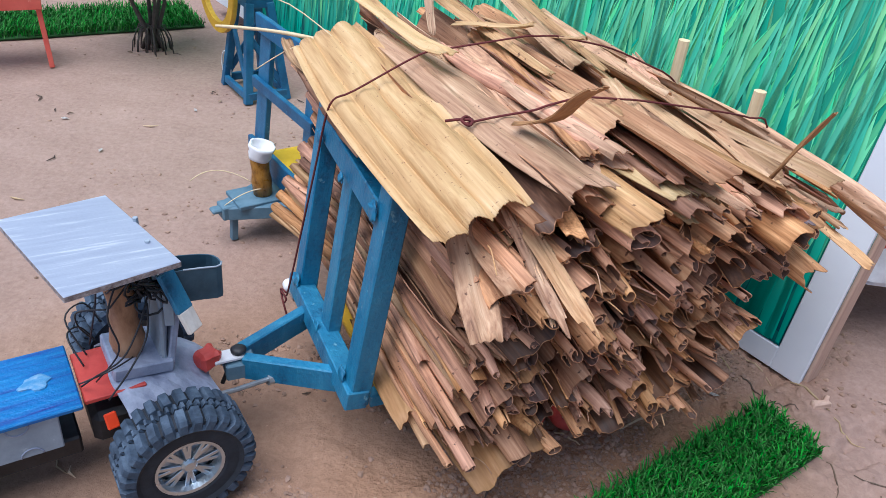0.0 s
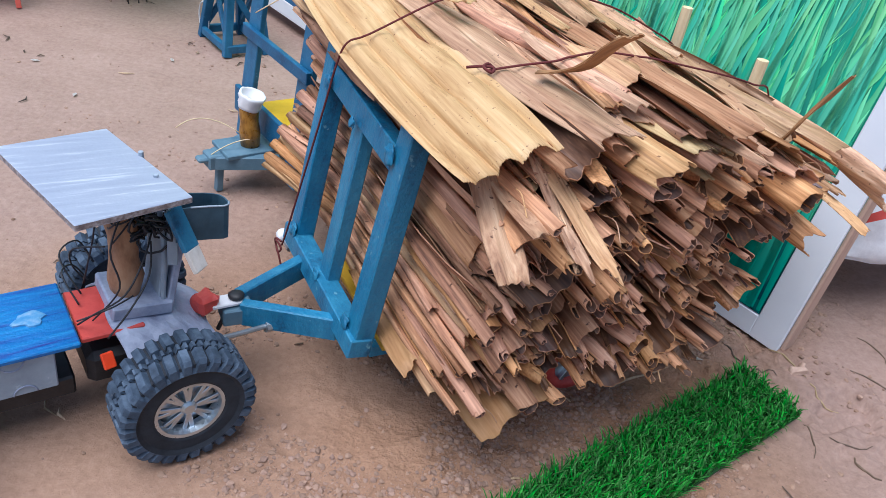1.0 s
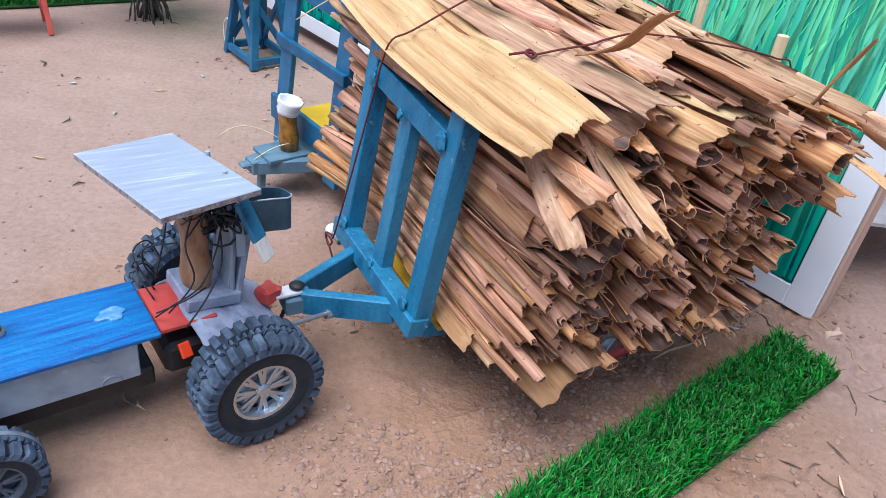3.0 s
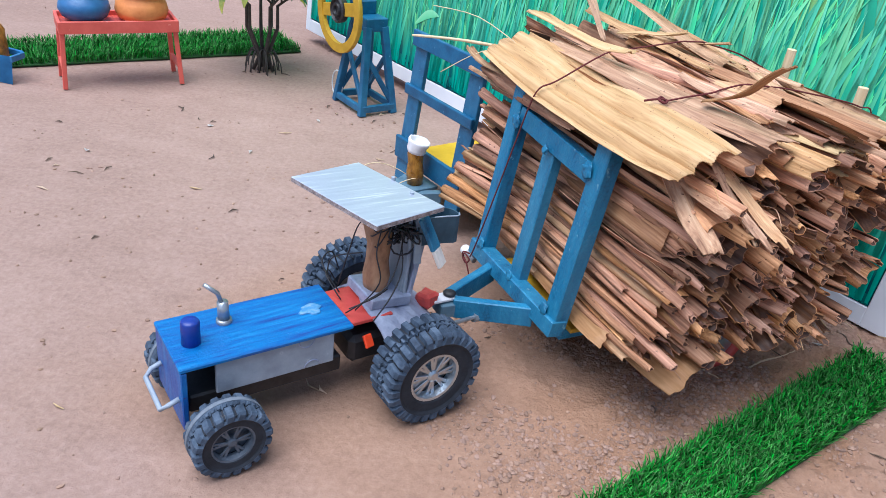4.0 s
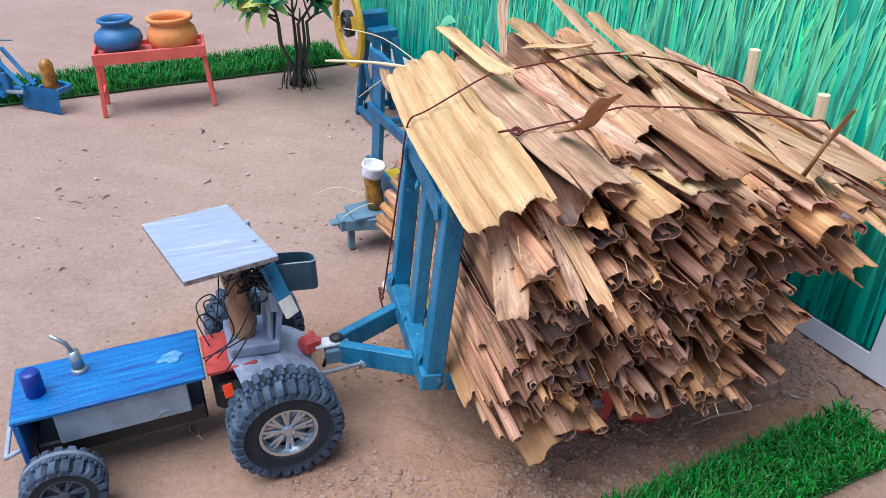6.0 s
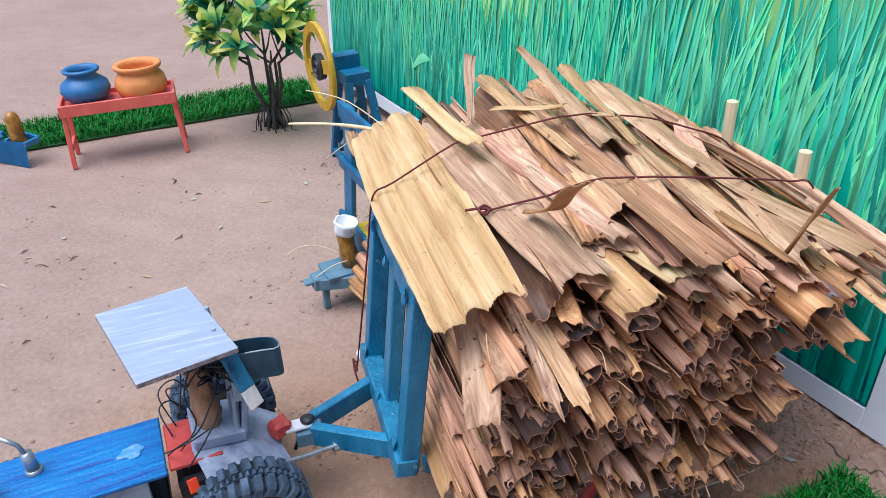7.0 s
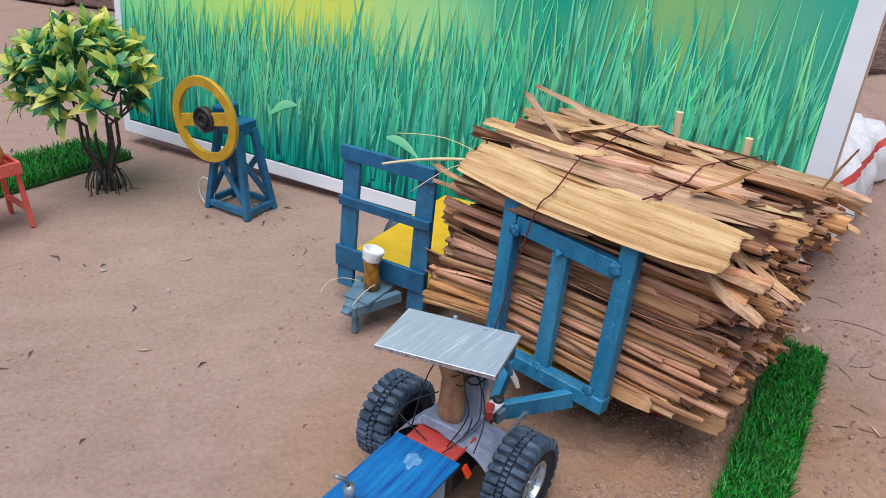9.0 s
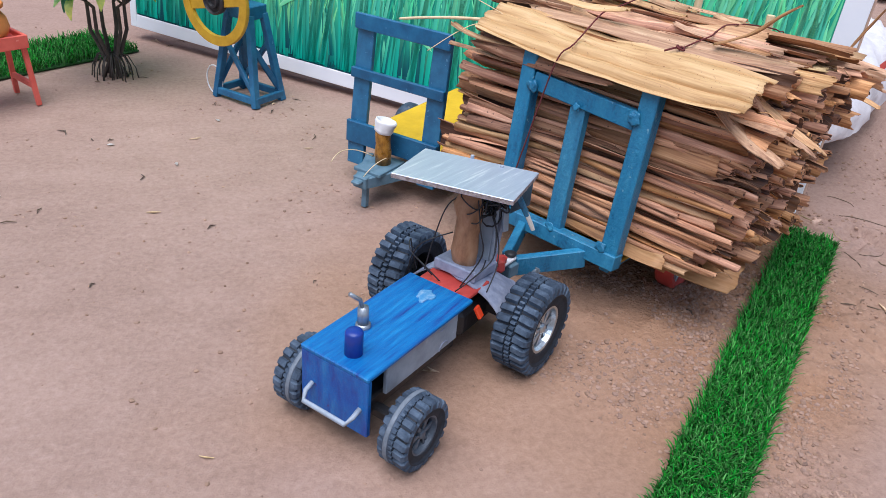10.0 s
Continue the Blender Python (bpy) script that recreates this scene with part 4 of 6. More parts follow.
# ---- load of dry sheaths ----
def sheath(name, length, width, curl, seed, shape="bow", ragged=0.006, arch=0.0, sway=0.0, ridges=0.0, waves=14.0, lip=1.6, thick=0.0009, taper=0.15, nu=17, nv=10, droop=0.0, twist=0.0, squash=1.0, crumple=0.0024, edge=0.7, wob=0.3, fork=0.0, mat=None, parent=None, m=None, into=None):
    """A dry leaf sheath along y, bowed, rolled up from one edge or scrolled in from both; curl is the turn at its edges."""
    r = random.Random(seed)
    us = [2 * i / (nu - 1) - 1 for i in range(nu)]
    ends = []
    for _ in (0, 1):
        a, f, p, g, q = r.uniform(-1, 1), r.uniform(2, 4.5), r.uniform(0, 6.28), r.uniform(7, 12), r.uniform(0, 6.28)
        notch = r.uniform(-0.9, 0.9)
        ends.append([ragged * (0.8 * a * u + 0.6 * math.sin(f * u + p) + 0.35 * math.sin(g * u + q) + r.uniform(-0.16, 0.16) + (0.6 if abs(u - notch) < 1.2 / nu else 0)) + fork * max(0.0, 1 - abs(u - 0.4 * notch) / 0.28) for u in us])
    ph, ph2, ph3 = r.uniform(0, 6.28), r.uniform(0, 6.28), r.uniform(0, 6.28)
    lop = r.uniform(-0.3, 0.3)
    flip = r.choice((1, -1))
    vs, under = [], []
    mid = nu // 2
    for j in range(nv):
        v = j / (nv - 1)
        e = abs(2 * v - 1)
        k = 1 - taper * (v if seed % 2 else 1 - v) - 0.1 * e ** 4
        wd = width * k * (1 + 0.06 * math.sin(5 * v + ph))
        c = curl * (1 + 0.2 * math.sin(3.1 * v + ph2))
        if shape == "roll":
            ang = [c * u + 0.36 * c * u * abs(u) + flip * 0.3 * c * u * u for u in us]
        else:
            ang = [c * (1 + lop * (1 if u > 0 else -1)) * (1 if u > 0 else -1) * abs(u) ** lip for u in us]
        rough = wob * (1 + 0.9 * (1 - v) ** 6)
        ang = [t + 0.1 * math.sin(5 * u + 3 * v + ph3) + rough * (1.5 * noise.noise(Vector((u * 2.4, v * length * 5, seed * 3.1))) + 0.9 * noise.noise(Vector((u * 6.5, v * length * 8, seed * 1.3 + 7)))) for t, u in zip(ang, us)]
        ds = wd / (nu - 1)
        px, pz = [0.0] * nu, [0.0] * nu
        for i in range(mid + 1, nu):
            t = (ang[i] + ang[i - 1]) / 2
            px[i], pz[i] = px[i - 1] + ds * math.cos(t), pz[i - 1] + ds * math.sin(t)
        for i in range(mid - 1, -1, -1):
            t = (ang[i] + ang[i + 1]) / 2
            px[i], pz[i] = px[i + 1] - ds * math.cos(t), pz[i + 1] - ds * math.sin(t)
        mx, mz = sum(px) / nu, sum(pz) / nu
        if shape != "bow":
            px, pz = [p - mx for p in px], [(p - mz) * squash for p in pz]
        tw = twist * (v - 0.5)
        ct, st = math.cos(tw), math.sin(tw)
        y0 = (v - 0.5) * length
        for layer, store in ((0, vs), (1, under)):
            for i, u in enumerate(us):
                off = (thick if layer else 0.0) + ridges * (1 - 2 * abs(math.sin(u * waves / 2 + ph + 0.4 * math.sin(3 * u + ph2))) ** edge) + 0.0007 * math.sin(8 * v + u * 4 + ph3)
                off += crumple * noise.noise(Vector((u * 2.2, v * length * 26, seed * 1.7)))
                x, z = px[i] - off * math.sin(ang[i]), pz[i] + off * math.cos(ang[i])
                x, z = x * ct - z * st, x * st + z * ct
                y = y0 + (ends[0][i] if j == 0 else ends[1][i] if j == nv - 1 else 0.0)
                store.append((x + sway * math.sin(math.pi * v) + sway * 0.4 * math.sin(2 * math.pi * v + ph), y, z + arch * math.sin(math.pi * v) - droop * (1 - v) ** 3 + 0.002 * math.sin(6 * v + ph)))
    n = nu * nv
    vs += under
    fs = []
    for j in range(nv - 1):
        for i in range(nu - 1):
            a = j * nu + i
            fs.append((a, a + nu, a + nu + 1, a + 1))
            fs.append((n + a, n + a + 1, n + a + nu + 1, n + a + nu))
        for a in (j * nu, j * nu + nu - 1):
            fs.append((a, a + nu, n + a + nu, n + a))
    for i in range(nu - 1):
        for a in (i, (nv - 1) * nu + i):
            fs.append((a, a + 1, n + a + 1, n + a))
    if into is not None:
        base = len(into[0])
        into[0].extend(tuple(m @ Vector(v)) for v in vs)
        into[1].extend(tuple(base + i for i in f) for f in fs)
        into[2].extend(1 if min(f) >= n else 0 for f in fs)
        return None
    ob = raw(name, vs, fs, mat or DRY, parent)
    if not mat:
        ob.data.materials.append(SHADED_INNER)
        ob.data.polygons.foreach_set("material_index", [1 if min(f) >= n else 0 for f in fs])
    if m is not None:
        ob.matrix_basis = m
    return ob


BROAD = material("broad_tan_sheath", [(0.11, 0.04, 0.014), (0.31, 0.147, 0.055), (0.44, 0.234, 0.1), (0.55, 0.335, 0.165)], (30, 6, 30), rough=(0.5, 0.75), bump=0.7, depth=0.0014, fine=420, speck=0.3, fibre=(420, 9, 420))
OLIVE = material("pale_olive_sheath", [(0.30, 0.19, 0.085), (0.5, 0.34, 0.16), (0.6, 0.43, 0.22), (0.66, 0.5, 0.29)], (120, 5, 120), rough=(0.5, 0.75), bump=0.8, depth=0.0014, fine=420, vary=0.08, speck=0.35, fibre=(420, 9, 420))
SCORCHED = material("scorched_sheath", [(0.03, 0.025, 0.03), (0.10, 0.08, 0.095), (0.25, 0.17, 0.16), (0.46, 0.3, 0.21)], (60, 18, 60), rough=(0.6, 0.85), bump=0.8, depth=0.0014, fine=420, speck=0.3, fibre=(420, 12, 420))
LEAFDRY = material("toffee_brown_leaf", [(0.24, 0.1, 0.035), (0.4, 0.2, 0.085), (0.5, 0.28, 0.13)], (110, 6, 110), rough=(0.45, 0.7), bump=0.6, depth=0.001, fine=420, speck=0.3, fibre=(420, 10, 420))
SHRED = material("dry_sheath_shreds", [(0.12, 0.043, 0.0185), (0.365, 0.156, 0.068), (0.58, 0.29, 0.14), (0.77, 0.47, 0.265)], (110, 40, 110), rough=(0.55, 0.85), bump=0.8, depth=0.0014, fine=420, vary=0.4, island=True, speck=0.4)
load = thing("sheath_bundle", TRAILER, "tied heap of dry curled brown plant sheaths on the trailer", "dry sheaths")
rng = random.Random(11)


def top_of(x):
    """Height of the heap above the floor at x behind the rack."""
    pts = ((0.0, 0.272), (0.03, 0.292), (0.09, 0.318), (0.166, 0.333), (0.23, 0.332), (0.34, 0.305), (0.42, 0.272), (0.47, 0.23))
    for (a, p), (b, q) in zip(pts, pts[1:]):
        if x <= b:
            return p + (q - p) * (x - a) / (b - a)
    return 0.25


def tail_of(z):
    return 0.298 + 0.085 * smooth01(0.14, 0.285, z) - 0.025 * smooth01(0.3, 0.36, z)


z, row, count = 0.094, 0, 0
while z < 0.345:
    x = 0.044 + 0.1 * (z - 0.07) + (0.012 if row % 2 else 0.0)
    low = 1 - smooth01(0.16, 0.26, z)
    while x < tail_of(z):
        kind = rng.random()
        tube = kind < 0.68 - 0.18 * low
        if z < top_of(x) - 0.006 and (z < 0.1 or z > 0.3 or rng.random() > 0.1):
            length = rng.uniform(0.35, 0.42)
            near = -0.176 - 0.04 * rng.random() + 0.08 * rng.random() ** 3.0 - 0.012 * smooth01(0.25, 0.4, x) + 0.02 * (1 - smooth01(0.07, 0.15, z)) + 0.03 * (1 - smooth01(0.1, 0.13, z)) * (1 - smooth01(0.1, 0.16, x))
            tilt = rng.uniform(-2.2, 2.2) - 1.5 * (1 - smooth01(0.07, 0.16, z))
            mm = pose(x + rng.uniform(-0.005, 0.005), near + length / 2, max(z + rng.uniform(-0.006, 0.005), 0.096 if x > 0.06 else 0.103), tilt, 0, rng.uniform(-4, 4)) @ Matrix.Rotation(rng.uniform(0, 6.28), 4, "Y")
            kw = dict(ragged=rng.uniform(0.0015, 0.005), sway=rng.uniform(-0.005, 0.005), arch=rng.uniform(-0.003, 0.004), twist=rng.uniform(-0.7, 0.7), wob=rng.uniform(0.15, 0.42), parent=load, m=mm)
            if tube and rng.random() < 0.5:
                sheath("sheath", length, rng.uniform(0.05, 0.1), rng.uniform(2.6, 4.0), 1000 + count, "roll", nu=27, nv=15, squash=rng.uniform(0.4, 0.95), thick=0.0008, **kw)
            elif tube:
                sheath("sheath", length, rng.uniform(0.06, 0.1), rng.uniform(2.2, 4.4), 1000 + count, "scroll", nu=27, nv=15, lip=rng.uniform(1.5, 2.8), squash=rng.uniform(0.4, 0.9), thick=0.0008, **kw)
            else:
                sheath("sheath", length, rng.uniform(0.03, 0.06), rng.uniform(0.5, 2.4), 1000 + count, nu=19, nv=10, lip=rng.choice((1.0, 2.0)), ridges=rng.choice((0, 0.0007)), waves=rng.uniform(7, 14), **kw)
            count += 1
        x += rng.uniform(0.023, 0.031) if tube else rng.uniform(0.014, 0.024)
    z += 0.0225
    row += 1
# flat layers that show between the rack posts
for i in range(23):
    z = 0.094 + 0.0098 * i + rng.uniform(-0.002, 0.002)
    length = rng.uniform(0.35, 0.42)
    cy = min(rng.uniform(-0.005, 0.03) + (0.05 if i < 3 else 0.02 if z < 0.14 else 0), (0.235 if z < 0.2 else 0.205) - length / 2)
    wd = rng.uniform(0.05, 0.08)
    mm = pose(0.022 + 0.13 * (z - 0.07) + wd * 0.45 + rng.uniform(-0.002, 0.007), cy, z, rng.uniform(-1.8, 1.8), rng.uniform(-22, 14), rng.uniform(-1.6, 1.6)) @ Matrix.Rotation(math.pi if rng.random() < 0.7 or i < 6 else 0, 4, "Y")
    sheath("sheath", length, wd, rng.uniform(0.9, 2.5), 4000 + i, ragged=0.008, ridges=rng.choice((0, 0.0006)), thick=0.0012, lip=rng.choice((1.2, 2.5)), taper=rng.uniform(0.05, 0.35), mat=TAN if rng.random() < 0.3 else None, parent=load, m=mm)
# slender tubes lying beside the rack
for i, (z, near, wd) in enumerate(((0.104, -0.2, 0.052), (0.122, -0.222, 0.05), (0.137, -0.19, 0.046), (0.15, -0.206, 0.044), (0.168, -0.195, 0.05), (0.187, -0.21, 0.054), (0.205, -0.2, 0.05), (0.224, -0.18, 0.048), (0.244, -0.2, 0.052), (0.262, -0.19, 0.05))):
    length = 0.40 + 0.012 * (i % 3)
    mm = pose((0.036 if i % 3 == 1 else 0.03) + 0.13 * (z - 0.07), near + length / 2, z, -0.8 + 0.5 * (i % 3), 0, 1.4 - 0.9 * (i % 2)) @ Matrix.Rotation(1.0 + i * 1.7, 4, "Y")
    sheath("sheath", length, wd, 4.2, 4400 + i, "roll", nu=25, ragged=0.002, squash=0.8, parent=load, m=mm)
# thick rolled ends that fan out past the far post
for i in range(9):
    z = 0.104 + 0.0115 * i
    turn = 15.5 - 0.7 * i + rng.uniform(-1.5, 1.5)
    far = 0.228 - 0.004 * i + rng.uniform(-0.012, 0.006)
    mm = pose(0.034 + 0.13 * (z - 0.07), 0.088, z, rng.uniform(-1.5, 1.5), 0, turn) @ pose(0, far - 0.088 - 0.15, 0) @ Matrix.Rotation(rng.uniform(0, 6.28), 4, "Y")
    sheath("sheath", 0.30, rng.uniform(0.05, 0.07), rng.uniform(3.2, 4.2), 4550 + i, "roll", nu=25, nv=12, ragged=0.003, squash=0.8, wob=0.2, mat=TAN if i % 3 == 0 else None, parent=load, m=mm)
# sheets over the crown of the heap
for i in range(44):
    x = 0.128 + 0.32 * (i / 43) + rng.uniform(-0.012, 0.012)
    slope = math.degrees(math.atan2(top_of(x + 0.02) - top_of(x - 0.02), 0.04))
    length = rng.uniform(0.24, 0.42)
    cy = rng.uniform(-0.05, 0.04)
    mm = pose(x, cy, top_of(x) - 0.006 + rng.uniform(0, 0.02), rng.uniform(-2.2, 2.2), -slope + rng.uniform(-24, 24), rng.uniform(-12, 6)) @ Matrix.Rotation(math.pi if rng.random() < 0.75 else 0, 4, "Y")
    sheath("sheath", length, rng.uniform(0.016, 0.048), rng.uniform(0.3, 1.9), 5000 + i, ragged=rng.uniform(0.002, 0.009), arch=rng.uniform(-0.002, 0.01), sway=rng.uniform(-0.014, 0.014), ridges=rng.choice((0.0002, 0.0005, 0.0009)), waves=rng.uniform(8, 16), taper=rng.uniform(0.1, 0.55), twist=rng.uniform(-0.8, 0.8), nu=21, mat=TAN if rng.random() < 0.6 else DRY, parent=load, m=mm)
# rolled sheaths whose mouths open below the crown
for i, (x, z, near, wd, c) in enumerate(((0.132, 0.318, -0.196, 0.085, 4.6), (0.155, 0.305, -0.218, 0.10, 4.2), (0.205, 0.322, -0.222, 0.08, 2.4), (0.085, 0.262, -0.232, 0.072, 4.6), (0.235, 0.296, -0.226, 0.085, 3.0), (0.29, 0.296, -0.235, 0.09, 3.6), (0.09, 0.118, -0.225, 0.09, 3.7), (0.14, 0.225, -0.228, 0.07, 4.4), (0.19, 0.26, -0.224, 0.075, 4.0), (0.06, 0.29, -0.226, 0.06, 4.5))):
    mm = pose(x, near + 0.17, z, 0.6 * (i % 3 - 1), 0, 2.5 - 1.3 * (i % 4)) @ Matrix.Rotation(math.pi + (0.5, -0.9, 0.2, 1.4)[i % 4], 4, "Y")
    sheath("sheath", 0.34, wd, c, 4700 + i, "roll" if c > 3.2 else "scroll", nu=31, nv=12, ragged=0.004, lip=2.2, ridges=0.0004, squash=0.8, thick=0.001, parent=load, m=mm)
gold = sheath("sheath", 0.374, 0.078, 0.42, 70, ragged=0.005, ridges=0.0036, waves=11, lip=3.0, nu=141, nv=24, edge=0.5, crumple=0.004, wob=0.26, taper=-0.06, arch=0.001, sway=0.001, mat=GOLD, parent=load, m=pose(0.0485, 0.0, 0.3215, -1.0, 180 - 21, -0.9))
sheath("sheath", 0.215, 0.03, 0.8, 92, ragged=0.005, ridges=0.0007, waves=9, nu=31, nv=16, lip=2.0, taper=0.2, wob=0.35, parent=load, m=pose(0.0245, 0.08, 0.2965, 1.5, 180 - 48, -1.0))
gold["label"] = "broad flat golden ribbed sheath"
sheath("sheath", 0.35, 0.056, 0.7, 71, ragged=0.007, ridges=0.0009, waves=9, nu=41, nv=18, taper=0.2, wob=0.4, mat=TAN, parent=load, m=pose(0.112, -0.022, 0.338, 0.8, 180 - 6, 4.0))
ribbed = sheath("sheath", 0.2, 0.052, 1.0, 77, ragged=0.004, ridges=0.0014, waves=17, nu=61, nv=14, lip=4.5, taper=0.08, wob=0.12, edge=0.6, mat=OLIVE, parent=load, m=pose(0.192, -0.106, 0.331, -2.5, 180 + 8, 7.0))
ribbed["label"] = "pale olive ribbed sheath"
sheath("sheath", 0.17, 0.046, 1.4, 78, ragged=0.004, ridges=0.0012, waves=13, nu=45, nv=12, lip=2.5, taper=0.1, wob=0.3, mat=OLIVE, parent=load, m=pose(0.226, -0.118, 0.305, -2.0, 180 + 16, 5.0))
sheath("sheath", 0.34, 0.078, 0.5, 81, ragged=0.004, ridges=0.0006, taper=0.05, nu=41, nv=16, wob=0.3, mat=BROAD, parent=load, m=pose(0.084, -0.044, 0.101, 1.4, 152, 1.5))
sheath("sheath", 0.15, 0.046, 0.5, 83, ragged=0.0035, ridges=0.0006, taper=0.05, nu=27, mat=BROAD, parent=load, m=pose(0.04, -0.066, 0.106, 2.0, 150, -2.0))
burnt = sheath("sheath", 0.11, 0.04, 0.8, 85, ragged=0.009, ridges=0.0011, waves=11, nu=31, nv=12, wob=0.5, mat=SCORCHED, parent=load, m=pose(0.306, -0.165, 0.289, 8.0, 170, 3.0))
burnt["label"] = "sheath end scorched dark purple-grey"
LOOSE = (
    ((0.115, -0.098, 0.345), (0.123, -0.176, 0.402), 0.022, 0.3, "LEAF"),
    ((0.284, -0.172, 0.294), (0.297, -0.218, 0.39), 0.010, 0.8, "LEAF"),
    ((0.372, -0.13, 0.285), (0.402, -0.23, 0.25), 0.02, 0.6, "TAN"),
    ((0.05, -0.135, 0.304), (0.034, -0.236, 0.259), 0.029, 0.15, "PALE"),
    ((0.052, -0.12, 0.305), (0.06, -0.225, 0.286), 0.026, 1.3, "TAN"),
    ((0.082, -0.16, 0.316), (0.104, -0.245, 0.27), 0.019, 0.8, "FORK"),
    ((0.076, -0.165, 0.314), (0.086, -0.238, 0.268), 0.013, 0.8, "FORK"),
    ((0.08, -0.16, 0.316), (0.083, -0.235, 0.262), 0.009, 0.6, "TAN"),
    ((0.155, 0.106, 0.358), (0.208, 0.05, 0.374), 0.015, 0.3, "GOLD"),
    ((0.088, 0.195, 0.36), (0.112, 0.02, 0.358), 0.022, 0.5, "GOLD"),
    ((0.224, 0.215, 0.385), (0.235, 0.0, 0.352), 0.028, 0.8, "TAN"),
    ((0.17, 0.19, 0.368), (0.19, -0.02, 0.352), 0.024, 0.9, "TAN"),
    ((0.129, 0.095, 0.352), (0.153, 0.175, 0.397), 0.014, 0.6, "TAN"),
    ((0.27, 0.20, 0.365), (0.262, 0.0, 0.345), 0.02, 0.8, "TAN"),
    ((0.20, 0.18, 0.345), (0.25, 0.02, 0.366), 0.012, 0.8, "TAN"),
    ((0.30, 0.19, 0.345), (0.29, -0.06, 0.344), 0.03, 0.9, "TAN"),
    ((0.03, 0.08, 0.30), (0.02, 0.225, 0.308), 0.014, 1.0, "TAN"),
    ((0.045, 0.1, 0.285), (0.03, 0.235, 0.278), 0.02, 0.9, "TAN"),
    ((0.14, -0.03, 0.352), (0.17, -0.16, 0.345), 0.03, 1.0, "TAN"),
    ((0.24, -0.04, 0.35), (0.22, -0.2, 0.335), 0.026, 1.2, "TAN"),
    ((0.30, -0.02, 0.34), (0.36, -0.2, 0.318), 0.03, 0.8, "TAN"),
)
for k, (a, b, wd, cu, mat) in enumerate(LOOSE):
    a, b = Vector(a), Vector(b)
    d = (b - a).normalized()
    xx = d.cross(Vector((0, 0, 1))).normalized()
    mm = Matrix((xx, d, xx.cross(d))).transposed().to_4x4() @ Matrix.Rotation(math.pi, 4, "Y")
    mm.translation = (a + b) / 2
    sheath("loose_leaf", (b - a).length, wd, cu, 300 + 7 * k, ragged=0.002, taper=0.5 if mat in (None, "TAN", "LEAF") else 0.06, arch=0.004, sway=0.003, ridges=0.0004, fork=0.016 if mat == "FORK" else 0.0, nu=21, wob=0.15, mat={"GOLD": GOLD, "TAN": TAN, "PALE": TAN, "FORK": TAN, "LEAF": LEAFDRY}.get(mat), parent=load, m=mm)

# tightly curled ends that open towards the near side
for i in range(120):
    z = rng.uniform(0.104, 0.315)
    x = rng.uniform(0.055, tail_of(z) - 0.012)
    if z > top_of(x) - 0.012:
        continue
    ln = rng.uniform(0.09, 0.15)
    mm = pose(x, -0.19 - 0.028 * rng.random() + ln / 2, z, rng.uniform(-5, 4), 0, rng.uniform(-9, 9)) @ Matrix.Rotation(rng.uniform(0, 6.28), 4, "Y")
    wd, cu = rng.uniform(0.034, 0.058), rng.uniform(3.2, 4.4)
    sheath("curled_end", ln, wd, cu, 8200 + i, "roll" if i % 3 else "scroll", nu=25, nv=7, lip=2.0, ragged=rng.uniform(0.001, 0.004), squash=rng.uniform(0.65, 1.0), wob=rng.uniform(0.1, 0.25), twist=rng.uniform(-0.5, 0.5), crumple=0.0016, parent=load, m=mm)

# torn strips, short ends and flakes on the near face and at the tail, too many to pick apart
shreds = ([], [], [])
for i in range(120):
    z = rng.uniform(0.105, 0.32)
    x = rng.uniform(0.055, tail_of(z) - 0.01)
    if z > top_of(x) - 0.004:
        continue
    ln = rng.uniform(0.03, 0.1)
    mm = pose(x, -0.178 + rng.uniform(-0.02, 0.03) + ln * 0.25, z, rng.uniform(-14, 10), rng.uniform(0, 360), rng.uniform(-20, 20))
    sheath("sheath", ln, rng.uniform(0.008, 0.03), rng.uniform(0.6, 3.4), 7000 + i, ragged=rng.uniform(0.001, 0.004), taper=rng.uniform(0.05, 0.35), twist=rng.uniform(-1.0, 1.0), droop=rng.uniform(0, 0.012), nu=11, nv=7, wob=0.5, m=mm, into=shreds)
for i in range(30):
    z = rng.uniform(0.1, 0.28)
    ln = rng.uniform(0.05, 0.16)
    mm = pose(tail_of(z) - rng.uniform(0.008, 0.02), rng.uniform(-0.1, 0.12), z, rng.uniform(-6, 6), rng.uniform(0, 360), rng.uniform(-8, 8))
    sheath("sheath", ln, rng.uniform(0.012, 0.036), rng.uniform(0.4, 2.4), 7600 + i, ragged=0.003, taper=0.3, twist=rng.uniform(-0.8, 0.8), nu=11, nv=7, wob=0.5, m=mm, into=shreds)
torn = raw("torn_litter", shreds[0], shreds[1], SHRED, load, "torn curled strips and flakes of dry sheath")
torn.data.materials.append(SHADED_INNER)
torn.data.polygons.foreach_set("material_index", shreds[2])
torn["kind"] = "stuff"


def rod(name, pts, r, mat, parent, label):
    pts = [Vector(p) for p in pts]
    path = []
    for i in range(len(pts) - 1):
        p0, p1, p2, p3 = pts[max(0, i - 1)], pts[i], pts[i + 1], pts[min(len(pts) - 1, i + 2)]
        for k in range(4):
            t = k / 4
            path.append(0.5 * (2 * p1 + (p2 - p0) * t + (2 * p0 - 5 * p1 + 4 * p2 - p3) * t * t + (3 * p1 - p0 - 3 * p2 + p3) * t ** 3))
    path.append(pts[-1])
    if isinstance(r, (list, tuple)):
        r = [r[min(len(r) - 1, i // 4)] for i in range(len(path))]
    bm = bmesh.new()
    pipe(bm, path, r, 6)
    return part(name, bm, mat, parent, label, True)


